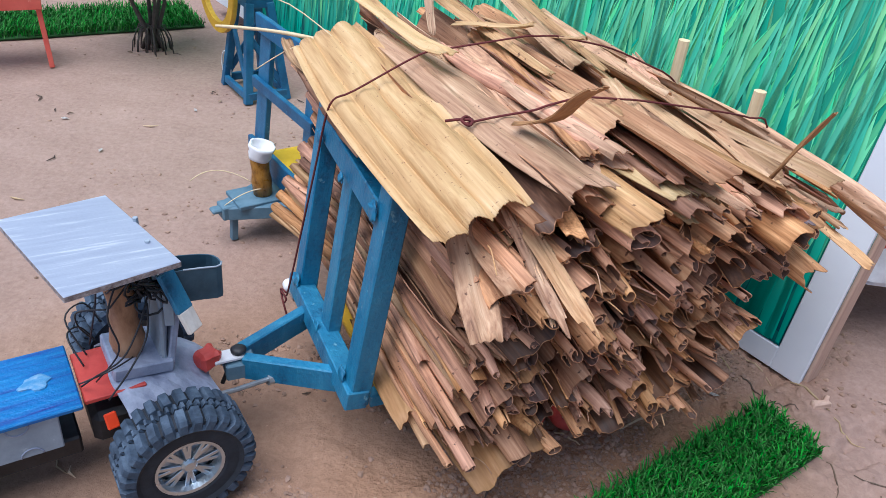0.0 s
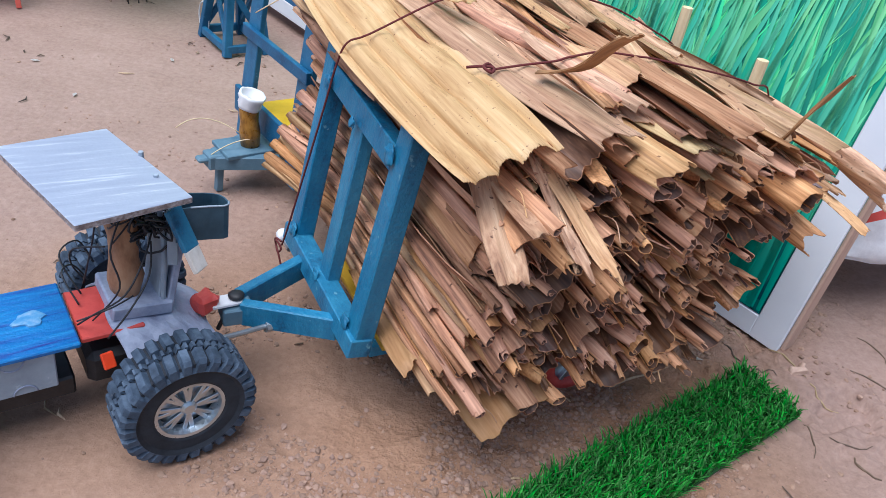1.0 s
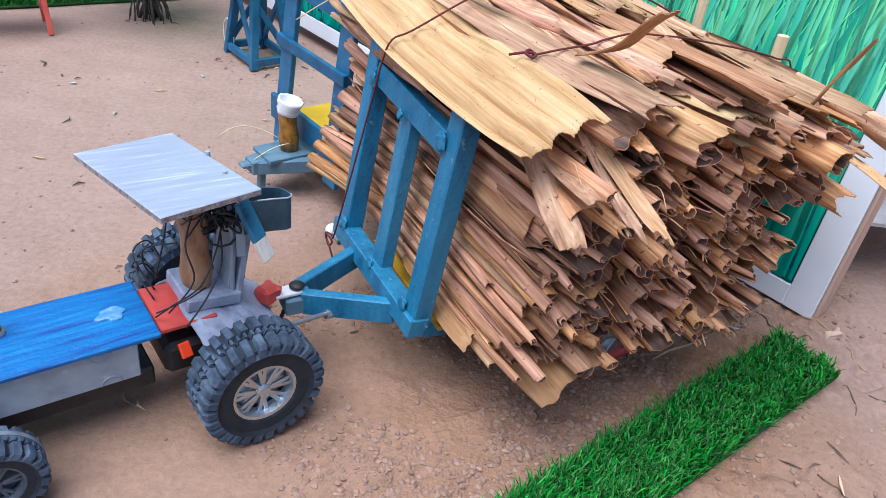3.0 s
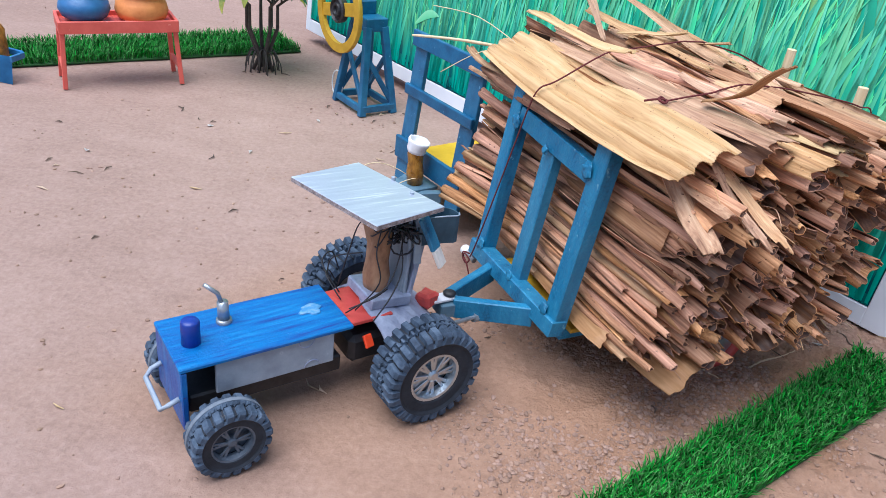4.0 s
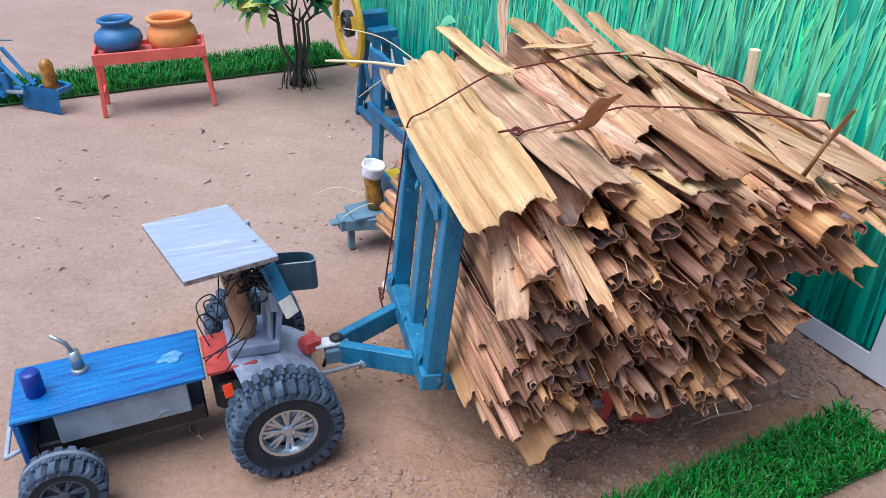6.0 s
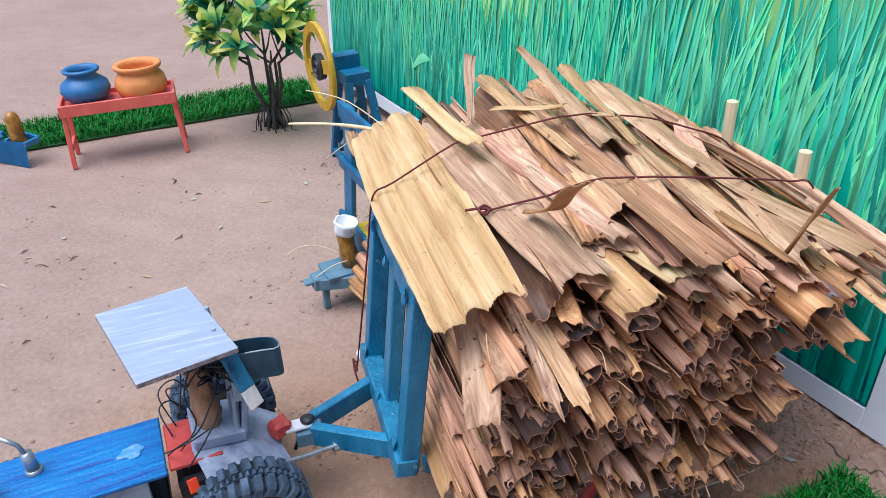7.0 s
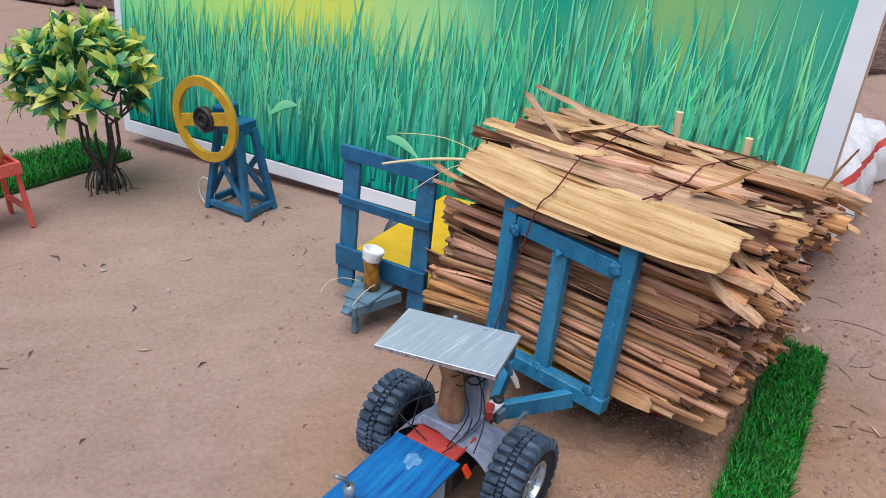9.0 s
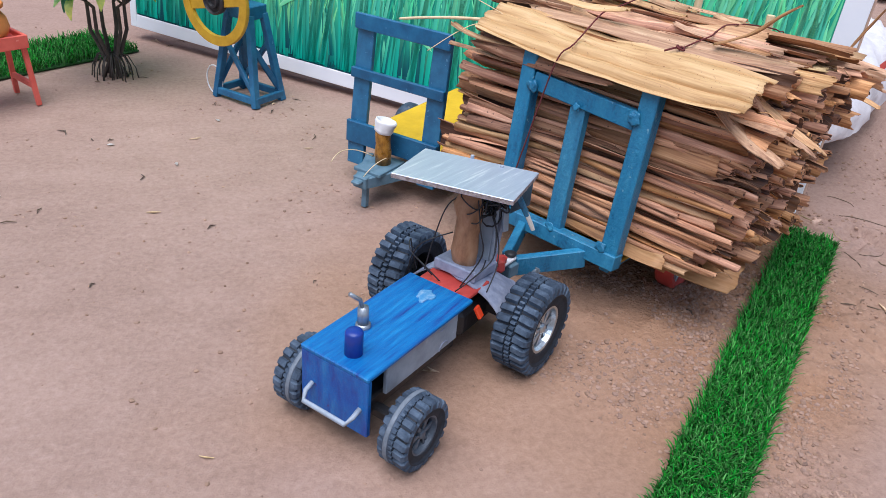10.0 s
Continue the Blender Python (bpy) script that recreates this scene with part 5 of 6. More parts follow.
# frayed fibres and the long pale stem that sticks out at the back
for i in range(14):
    z = rng.uniform(0.09, 0.33)
    x = rng.uniform(0.04, tail_of(z))
    p = Vector((x, -0.19, min(z, top_of(x) + 0.01)))
    d = Vector((rng.uniform(-0.5, 0.5), -1, rng.uniform(-0.4, 0.4))).normalized() * rng.uniform(0.015, 0.035)
    rod("fibre", [p, p + d * 0.5 + Vector((0, 0, 0.003)), p + d + Vector((rng.uniform(-0.006, 0.006), 0, -0.006))], rng.uniform(0.0003, 0.0007), TAN, load, "")
rod("stem", [(0.07, 0.14, 0.315), (0.055, 0.19, 0.314), (0.01, 0.235, 0.313), (-0.045, 0.262, 0.312)], [0.002, 0.0024, 0.002, 0.0014], CREAM, load, "thin pale stalk")
for b in ((-0.02, 0.26, 0.35), (-0.01, 0.24, 0.27)):
    b = Vector(b)
    rod("fibre", [(0.06, 0.16, 0.322), Vector((0.06, 0.16, 0.322)).lerp(b, 0.5) + Vector((0, 0, 0.012)), b], 0.0006, CREAM, load, "")


HEAP = np.array([tuple(ob.matrix_basis @ v.co) for ob in load.children if ob.name.startswith(("sheath", "loose")) for v in ob.data.vertices])


def taut(ways):
    """A cord over the heap along (x, y) points: it rests on the highest places and spans the hollows between them."""
    pts = []
    for (x0, y0), (x1, y1) in zip(ways, ways[1:]):
        for k in range(8):
            x, y = x0 + (x1 - x0) * k / 8, y0 + (y1 - y0) * k / 8
            near = HEAP[(abs(HEAP[:, 0] - x) < 0.009) & (abs(HEAP[:, 1] - y) < 0.012)]
            z = near[:, 2].max() + 0.0008 if len(near) else top_of(x)
            pts.append(Vector((x, y, min(z, top_of(x) + 0.03))))
    hull = []
    for p in pts:
        while len(hull) > 1 and (hull[-1].z - hull[-2].z) * (p.x - hull[-2].x) < (p.z - hull[-2].z) * (hull[-1].x - hull[-2].x):
            hull.pop()
        hull.append(p)
    return [tuple(p) for p in hull]


CORD = 0.0010
rod("cord", [(-0.0165, 0.086, 0.08), (-0.014, 0.08, 0.102), (-0.004, 0.069, 0.175), (0.006, 0.058, 0.25), (0.0105, 0.051, 0.29)] + taut([(0.016, 0.045), (0.03, 0.04), (0.06, 0.044), (0.091, 0.048), (0.13, 0.043), (0.22, 0.045), (0.28, 0.054), (0.34, 0.06), (0.42, 0.06)]) + [(0.448, 0.055, 0.25), (0.45, 0.04, 0.18)], CORD, STRING, load, "thin maroon cord")
line = taut([(0.088, -0.068), (0.14, -0.08), (0.19, -0.075), (0.226, -0.078), (0.28, -0.084), (0.34, -0.08), (0.42, -0.072)])
rod("cord", line + [(0.45, -0.06, 0.22)], CORD, STRING, load, "thin maroon cord")
kx, ky, kz = line[0]
rod("cord_knot", [(kx - 0.012, ky + 0.012, kz - 0.002), (kx - 0.003, ky + 0.004, kz + 0.002), (kx + 0.004, ky - 0.002, kz + 0.003), (kx, ky - 0.006, kz + 0.001), (kx - 0.004, ky, kz + 0.003), (kx + 0.002, ky + 0.004, kz + 0.004), (kx + 0.008, ky + 0.002, kz)], 0.0013, STRING, load, "knotted maroon cord")
rod("cord_knot", [(-0.017, 0.087, 0.084), (-0.019, 0.1, 0.08), (-0.018, 0.101, 0.071), (-0.019, 0.09, 0.069), (-0.017, 0.086, 0.076), (-0.02, 0.094, 0.081), (-0.019, 0.098, 0.074), (-0.02, 0.088, 0.072), (-0.018, 0.082, 0.06), (-0.017, 0.078, 0.05)], 0.0011, STRING, load, "knotted maroon cord at the rack foot")

# ---- parked trailer ----
CART = pose(-0.182, 0.918, 0.0, 0, 0, 37.0)
cart, ck, crack, W2, B2 = tow_trailer(CART, (0, 0), "empty blue wooden toy trailer with yellow bed standing by the screen")
crack = pose(0, 0, 0, 0, 0, 0)
for s in (1, -1):
    bm = bmesh.new()
    beam(bm, (0, s * 0.069, 0.032), (0.022, s * 0.069, 0.268), 0.031, 0.008, 0.001, (1, 0, 0))
    part("rack_post", bm, ROYAL, cart)
for z, h in ((0.262, 0.024), (0.183, 0.016), (0.088, 0.036)):
    bm = bmesh.new()
    beam(bm, (-0.011 + 0.093 * z, 0.086, z), (-0.011 + 0.093 * z, -0.086, z), 0.007, h, 0.001)
    part("rack_rail", bm, ROYAL, cart)
bm = bmesh.new()
block(bm, (0.36, 0.17, 0.006), pose(0.19, 0, 0.072), 0.001)
part("floor_board", bm, YELLOW, cart, "yellow painted floor board")
for s in (1, -1):
    bm = bmesh.new()
    beam(bm, (0.0, s * 0.08, 0.06), (0.38, s * 0.08, 0.06), 0.014, 0.018)
    part("side_rail", bm, ROYAL, cart)
    bm = bmesh.new()
    beam(bm, (0.0, s * 0.04, 0.05), (-0.075, s * 0.006, 0.046), 0.012, 0.018)
    part("drawbar", bm, SLATE, cart, "slate blue drawbar")
    bm = bmesh.new()
    lathe(bm, [(0.02, -0.012), (0.034, -0.012), (0.038, -0.006), (0.038, 0.006), (0.034, 0.012), (0.02, 0.012)], 28, closed=True)
    part("wheel", bm, RUBBER, cart, "dark trailer wheel", True, m=pose(0.2, s * 0.1, 0.038, 90, 0, 0))
bm = bmesh.new()
beam(bm, (-0.064, 0, 0.05), (-0.066, 0, 0.0), 0.009, 0.009, 0.001, (1, 0, 0))
part("prop_leg", bm, SLATE, cart)
bm = bmesh.new()
block(bm, (0.07, 0.05, 0.006), pose(-0.03, 0, 0.058), 0.001)
part("drawbar_plate", bm, SLATE, cart)
bm = bmesh.new()
block(bm, (0.03, 0.024, 0.019), pose(-0.068, 0.0, 0.047), 0.0015)
block(bm, (0.016, 0.015, 0.006), pose(-0.087, 0.0, 0.05), 0.002)
part("drawbar_tip", bm, SLATE, cart, "pale slate drawbar tip")
bm = bmesh.new()
for ends in (((-0.03, 0.012, 0.07), (-0.07, 0.045, 0.1), (-0.108, 0.034, 0.08)), ((-0.028, -0.014, 0.075), (-0.05, -0.006, 0.074), (-0.078, -0.004, 0.056))):
    p, q, w = (Vector(e) for e in ends)
    pipe(bm, [p * (1 - t) ** 2 + q * 2 * t * (1 - t) + w * t * t for t in (i / 10 for i in range(11))], 0.0007, 6)
part("tie_wire", bm, CREAM, cart, "thin pale tie wire", True)
bm = bmesh.new()
lathe(bm, [(0.001, 0), (0.0125, 0.001), (0.0135, 0.02), (0.0115, 0.034), (0.0125, 0.05), (0.0118, 0.056)], 16)
k = len(bm.faces)
lathe(bm, [(0.0112, 0.052), (0.0138, 0.053), (0.0152, 0.057), (0.0146, 0.062), (0.0172, 0.069), (0.0165, 0.073), (0.014, 0.072), (0.0118, 0.062), (0.001, 0.06)], 24, Matrix.Translation((0, 0, 0.054)) @ Matrix.Rotation(0.28, 4, "Y") @ Matrix.Rotation(0.16, 4, "X") @ Matrix.Translation((0, 0, -0.054)))
bm.faces.ensure_lookup_table()
for f in bm.faces[k:]:
    f.material_index = 1
for v in bm.verts:
    if v.co.z > 0.053:
        v.co.x += 0.002 * noise.noise(v.co * 150)
        v.co.y += 0.002 * noise.noise(v.co * 180 + Vector((7, 0, 0)))
        v.co.z += 0.001 * noise.noise(v.co * 120)
tagged(part("peg_doll", bm, [VARNISH, WHITE], smooth=True, m=CART @ pose(-0.024, -0.002, 0.061, 0, -4, 0)), "plain varnished wooden peg doll with white cloth cap on the drawbar", "figurine")

# ---- hand-wheel stand ----
STAND = pose(-0.331, 1.398, 0.0, 0, 0, 217.0)
stand = thing("wheel_stand", STAND, "blue wooden frame stand carrying an ochre hand wheel", "hand wheel")
HX, HY, HT, HH = 0.038, 0.054, 0.5, 0.175
corner = [(sx, sy) for sx in (1, -1) for sy in (1, -1)]
for sx, sy in corner:
    bm = bmesh.new()
    beam(bm, (sx * HX, sy * HY, 0.0), (sx * HX * HT, sy * HY * HT, HH), 0.015, 0.012, 0.001, (0, 1, 0))
    part("leg", bm, ROYAL, stand)
for a, b in (((1, 1), (1, -1)), ((1, -1), (-1, -1)), ((-1, -1), (-1, 1)), ((-1, 1), (1, 1))):
    bm = bmesh.new()
    beam(bm, (a[0] * HX, a[1] * HY, 0.014), (b[0] * HX, b[1] * HY, 0.014), 0.009, 0.014)
    part("base_rail", bm, ROYAL, stand)
    bm = bmesh.new()
    beam(bm, (a[0] * HX * 0.93, a[1] * HY * 0.93, 0.022), (b[0] * HX * 0.65, b[1] * HY * 0.65, 0.12), 0.007, 0.011)
    part("brace", bm, ROYAL, stand)
bm = bmesh.new()
block(bm, (0.05, 0.064, 0.026), pose(0, 0, HH + 0.004), 0.0015)
block(bm, (0.05, 0.026, 0.03), pose(0.004, -0.02, HH + 0.03), 0.003)
part("top_block", bm, ROYAL, stand)
bm = bmesh.new()
pipe(bm, [(-0.02, -0.022, 0.2), (0.06, -0.022, 0.2)], 0.006, 10)
part("axle", bm, ROYAL, stand)
bm = bmesh.new()
lathe(bm, [(0.066, -0.004), (0.084, -0.004), (0.085, -0.002), (0.085, 0.003), (0.084, 0.005), (0.066, 0.005)], 48, closed=True)
wheel = part("hand_wheel", bm, OCHRE, stand, "ochre painted ring wheel", m=pose(0.057, -0.022, 0.2, 0, 90, 0))
bm = bmesh.new()
block(bm, (0.026, 0.137, 0.005), pose(0.0, 0, 0, 0, 0, 12), 0.001)
part("spoke_plate", bm, OCHRE, wheel, "ochre cross plate")
bm = bmesh.new()
lathe(bm, [(0.010, -0.006), (0.025, -0.006), (0.026, 0.006), (0.023, 0.009), (0.02, 0.004), (0.015, 0.004), (0.013, 0.01), (0.009, 0.01), (0.007, 0.005), (0.001, 0.005)], 28)
part("hub", bm, BLACK, wheel, "black bearing hub")
bm = bmesh.new()
pipe(bm, [(0.03, -0.066 + 0.022 * math.cos(t), 0.03 + 0.03 * math.sin(t)) for t in (2 * math.pi * i / 24 for i in range(24))], 0.0014, 6, closed=True)
part("wire_loop", bm, WHITE, stand, "white wire loop", True)

# ---- table and pots ----
TABLE = pose(-0.842, 1.392, 0.0, 0, 0, 29.3)
table = thing("small_table", TABLE, "small coral-red wooden table with splayed legs", "table")
TL, TW, TH = 0.226, 0.088, 0.121
bm = bmesh.new()
block(bm, (TL, TW, 0.006), pose(0, 0, TH), 0.001)
part("tabletop", bm, CORAL, table)
for s in (1, -1):
    bm = bmesh.new()
    block(bm, (TL, 0.006, 0.024), pose(0, s * TW / 2, TH + 0.001), 0.001)
    part("apron", bm, CORAL, table)
    bm = bmesh.new()
    block(bm, (0.006, TW - 0.006, 0.024), pose(s * TL / 2 - s * 0.003, 0, TH + 0.001), 0.001)
    part("apron", bm, CORAL, table)
    for q in (1, -1):
        bm = bmesh.new()
        beam(bm, (s * TL * 0.47, q * TW * 0.40, TH), (s * TL * 0.5, q * TW * 0.5, 0.0), 0.009, 0.008, 0.001, (0, 1, 0))
        part("leg", bm, CORAL, table)
    bm = bmesh.new()
    beam(bm, (s * TL * 0.49, TW * 0.46, 0.038), (s * TL * 0.49, -TW * 0.46, 0.038), 0.007, 0.012)
    part("stretcher", bm, CORAL, table)
bm = bmesh.new()
lathe(bm, [(0.001, 0), (0.026, 0.0), (0.040, 0.012), (0.046, 0.028), (0.043, 0.043), (0.032, 0.054), (0.026, 0.06), (0.027, 0.066), (0.033, 0.07), (0.034, 0.075), (0.03, 0.078), (0.024, 0.074), (0.023, 0.06), (0.03, 0.04), (0.001, 0.02)], 28)
tagged(part("clay_pot", bm, POTBLUE, smooth=True, m=TABLE @ pose(-0.058, 0.004, TH + 0.004) @ Matrix.Diagonal((1.07, 1.07, 0.88, 1))), "round blue painted clay pot on the red table", "pot", "pots on the table")
bm = bmesh.new()
lathe(bm, [(0.001, 0), (0.034, 0.0), (0.044, 0.008), (0.049, 0.024), (0.046, 0.042), (0.037, 0.056), (0.036, 0.06), (0.044, 0.064), (0.045, 0.071), (0.042, 0.074), (0.034, 0.07), (0.033, 0.058), (0.04, 0.04), (0.001, 0.02)], 28)
tagged(part("clay_pot", bm, POTORANGE, smooth=True, m=TABLE @ pose(0.05, 0.002, TH + 0.004) @ Matrix.Diagonal((1.07, 1.07, 0.88, 1))), "round orange clay pot with wide rim on the red table", "pot", "pots on the table")

# ---- plough implement ----
PLOUGHBLUE = material("bright_blue_wood", [(0.012, 0.13, 0.33), (0.03, 0.22, 0.48)], (30, 30, 30), rough=(0.35, 0.6), vary=0.15)
PLOUGH = pose(-1.10, 1.33, 0.0, 0, 0, -8.0)
plough = thing("toy_plough", PLOUGH, "blue painted wooden toy tractor implement on the soil", "toy implement")
bm = bmesh.new()
vs = [bm.verts.new(v) for v in ((-0.03, -0.02, 0.004), (0.085, -0.028, 0.0), (0.088, -0.022, 0.056), (-0.02, -0.012, 0.05))]
bm.faces.new(vs)
bmesh.ops.solidify(bm, geom=bm.faces[:], thickness=0.006)
part("blade_board", bm, PLOUGHBLUE, plough, "blue slanted board")
for a, b, w, h in (((-0.02, 0.04, 0.05), (0.088, 0.012, 0.052), 0.006, 0.012), ((0.086, -0.024, 0.05), (0.088, 0.014, 0.05), 0.006, 0.012), ((-0.12, 0.0, 0.036), (0.01, -0.006, 0.036), 0.01, 0.012), ((-0.078, 0.01, 0.122), (-0.006, 0.006, 0.046), 0.009, 0.006), ((-0.078, -0.02, 0.118), (-0.012, -0.02, 0.05), 0.009, 0.006), ((-0.092, -0.004, 0.122), (-0.134, -0.01, 0.045), 0.009, 0.006), ((-0.092, -0.02, 0.118), (-0.128, -0.026, 0.04), 0.009, 0.006), ((-0.08, -0.03, 0.05), (-0.08, 0.03, 0.05), 0.008, 0.01), ((-0.03, -0.024, 0.03), (-0.03, 0.034, 0.046), 0.008, 0.01), ((-0.15, 0.006, 0.024), (-0.07, -0.022, 0.026), 0.01, 0.014), ((0.03, -0.018, 0.052), (0.036, 0.024, 0.052), 0.006, 0.008)):
    bm = bmesh.new()
    beam(bm, a, b, w, h, 0.001)
    part("bar", bm, PLOUGHBLUE, plough)
bm = bmesh.new()
block(bm, (0.03, 0.014, 0.1), pose(-0.083, -0.01, 0.086), 0.004)
block(bm, (0.05, 0.016, 0.05), pose(-0.083, -0.01, 0.05), 0.003)
part("upright", bm, PLOUGHBLUE, plough)
bm = bmesh.new()
block(bm, (0.024, 0.004, 0.026), pose(-0.083, -0.0195, 0.114), 0.001)
plate = part("pivot_plate", bm, GREY, plough, "pale plate with a bolt hole")
# no hole is cut: a black disc stands in for its shade
bm = bmesh.new()
lathe(bm, [(0.001, 0), (0.005, 0), (0.005, 0.003), (0.001, 0.003)], 14, pose(-0.083, -0.0215, 0.116, 90, 0, 0))
part("bolt_hole_shade", bm, BLACK, plate, "black disc painted as the shade in the bolt hole")
bm = bmesh.new()
pipe(bm, [(-0.055, -0.024, 0.036), (-0.005, -0.026, 0.04)], 0.0045, 8)
part("rod", bm, STEEL, plough, "bright metal rod")
bm = bmesh.new()
pipe(bm, [(-0.125, -0.024, 0.034), (-0.108, -0.024, 0.034)], 0.0045, 8)
part("rod", bm, STEEL, plough, "bright metal rod")
bm = bmesh.new()
block(bm, (0.06, 0.03, 0.024), pose(-0.12, -0.012, 0.014), 0.003)
part("foot", bm, PLOUGHBLUE, plough)
bm = bmesh.new()
pipe(bm, [(-0.095, 0, 0.132), (-0.07, 0.004, 0.14), (-0.035, 0.006, 0.142)], 0.0018, 6)
part("wire", bm, SLATE, plough, "thin blue wire")
bm = bmesh.new()
lathe(bm, [(0.001, 0), (0.012, 0.001), (0.0125, 0.02), (0.011, 0.034), (0.0115, 0.046), (0.007, 0.054), (0.001, 0.056)], 16)
tagged(part("peg_doll", bm, VARNISH, smooth=True, m=PLOUGH @ pose(0.05, -0.002, 0.04) @ Matrix.Diagonal((1.25, 1.25, 1.3, 1))), "plain orange-brown wooden peg doll standing on the implement", "figurine")

# ---- small tree ----
TREE = pose(-0.585, 1.568, 0.0)
tree = thing("small_tree", TREE, "artificial little tree with yellow and green leaves on dark stems", "tree")
rng = random.Random(21)
tips = []
for i in range(6):
    a = 2 * math.pi * i / 6 + rng.uniform(-0.2, 0.2)
    r0 = rng.uniform(0.004, 0.012)
    mid = rng.uniform(0.024, 0.04)
    end = rng.uniform(0.035, 0.085)
    h = rng.uniform(0.18, 0.27)
    c, s = math.cos(a), math.sin(a)
    pts = [(r0 * 2.6 * c, r0 * 2.6 * s, 0.0), (r0 * c, r0 * s, 0.03), (mid * c, mid * s, 0.10), (mid * 1.0 * c, mid * s, 0.15), (end * c, end * s, h * 0.85), (end * 1.15 * c, end * 1.15 * s, h)]
    bm = bmesh.new()
    pipe(bm, pts, [0.0045, 0.0048, 0.004, 0.0035, 0.0026, 0.0016], 7)
    part("stem", bm, STEM, tree, "dark bare stem", True)
    tips.append(Vector(pts[-1]))
    for k in range(2):
        b = a + rng.uniform(-0.9, 0.9)
        q = Vector(pts[3]).lerp(Vector(pts[4]), rng.random())
        e = Vector((math.cos(b) * rng.uniform(0.07, 0.12), math.sin(b) * rng.uniform(0.07, 0.12), rng.uniform(0.17, 0.25)))
        bm = bmesh.new()
        pipe(bm, [q, q.lerp(e, 0.5) + Vector((0, 0, -0.006)), e], [0.0026, 0.002, 0.0012], 6)
        part("twig", bm, STEM, tree, "thin dark twig", True)
        tips.append(e)
for i in range(26):
    a = 2 * math.pi * i / 26 + rng.uniform(-0.2, 0.2)
    c, s = math.cos(a), math.sin(a)
    r1 = rng.uniform(0.016, 0.046)
    bm = bmesh.new()
    pipe(bm, [(0.006 * c, 0.006 * s, 0.05), (r1 * 0.7 * c, r1 * 0.7 * s, 0.046), (r1 * c, r1 * s, 0.02), (r1 * 1.08 * c, r1 * 1.08 * s, -0.003)], 0.0013, 5)
    part("root_wire", bm, STEM, tree, "dark wire root", True)
for i in range(30):
    e = 1 - 1.82 * (i + 0.5) / 30
    a = 2.39996 * i + rng.uniform(-0.25, 0.25)
    r1 = math.sqrt(max(0.0, 1 - e * e)) * rng.uniform(0.82, 1.0)
    tips.append(Vector((0.112 * r1 * math.cos(a), 0.112 * r1 * math.sin(a), 0.243 + 0.074 * e)) + Vector((-0.017, -0.01, 0)))
for i in range(10):
    a = 2.39996 * i
    tips.append(Vector((0.05 * math.cos(a) - 0.017, 0.05 * math.sin(a) - 0.01, 0.215 + 0.008 * i)))
tips = tips[18:]


def leaf_material():
    mat = bpy.data.materials.new("variegated_leaf")
    mat.use_nodes = True
    n, l = mat.node_tree.nodes, mat.node_tree.links
    b = n["Principled BSDF"]
    tc, sep = n.new("ShaderNodeTexCoord"), n.new("ShaderNodeSeparateXYZ")
    l.new(tc.outputs["Object"], sep.inputs[0])
    oi = n.new("ShaderNodeObjectInfo")
    mr = n.new("ShaderNodeMapRange")
    mr.inputs[1].default_value, mr.inputs[2].default_value = 0.0, 0.045
    l.new(sep.outputs["Y"], mr.inputs[0])
    ad = n.new("ShaderNodeMath")
    l.new(mr.outputs[0], ad.inputs[0])
    l.new(oi.outputs["Random"], ad.inputs[1])
    nz = n.new("ShaderNodeTexNoise")
    nz.inputs["Scale"].default_value = 90
    l.new(tc.outputs["Object"], nz.inputs[0])
    ad2 = n.new("ShaderNodeMath")
    l.new(ad.outputs[0], ad2.inputs[0])
    l.new(nz.outputs[0], ad2.inputs[1])
    rp = n.new("ShaderNodeValToRGB")
    e = rp.color_ramp.elements
    e[0].position, e[0].color = 0.22, (0.012, 0.15, 0.115, 1)
    e[1].position, e[1].color = 0.86, (0.86, 0.80, 0.2, 1)
    m = e.new(0.47)
    m.color = (0.035, 0.31, 0.19, 1)
    m = e.new(0.64)
    m.color = (0.3, 0.55, 0.14, 1)
    dv = n.new("ShaderNodeMath")
    dv.operation = "MULTIPLY"
    dv.inputs[1].default_value = 0.375
    l.new(ad2.outputs[0], dv.inputs[0])
    l.new(dv.outputs[0], rp.inputs[0])
    l.new(rp.outputs[0], b.inputs["Base Color"])
    b.inputs["Roughness"].default_value = 0.4
    return mat


def see_through(mat, share):
    """Lets some light pass through thin leaves."""
    n, l = mat.node_tree.nodes, mat.node_tree.links
    b, out = n["Principled BSDF"], n["Material Output"]
    t, mx = n.new("ShaderNodeBsdfTranslucent"), n.new("ShaderNodeMixShader")
    l.new(b.inputs["Base Color"].links[0].from_socket, t.inputs[0])
    mx.inputs[0].default_value = share
    l.new(b.outputs[0], mx.inputs[1])
    l.new(t.outputs[0], mx.inputs[2])
    l.new(mx.outputs[0], out.inputs[0])


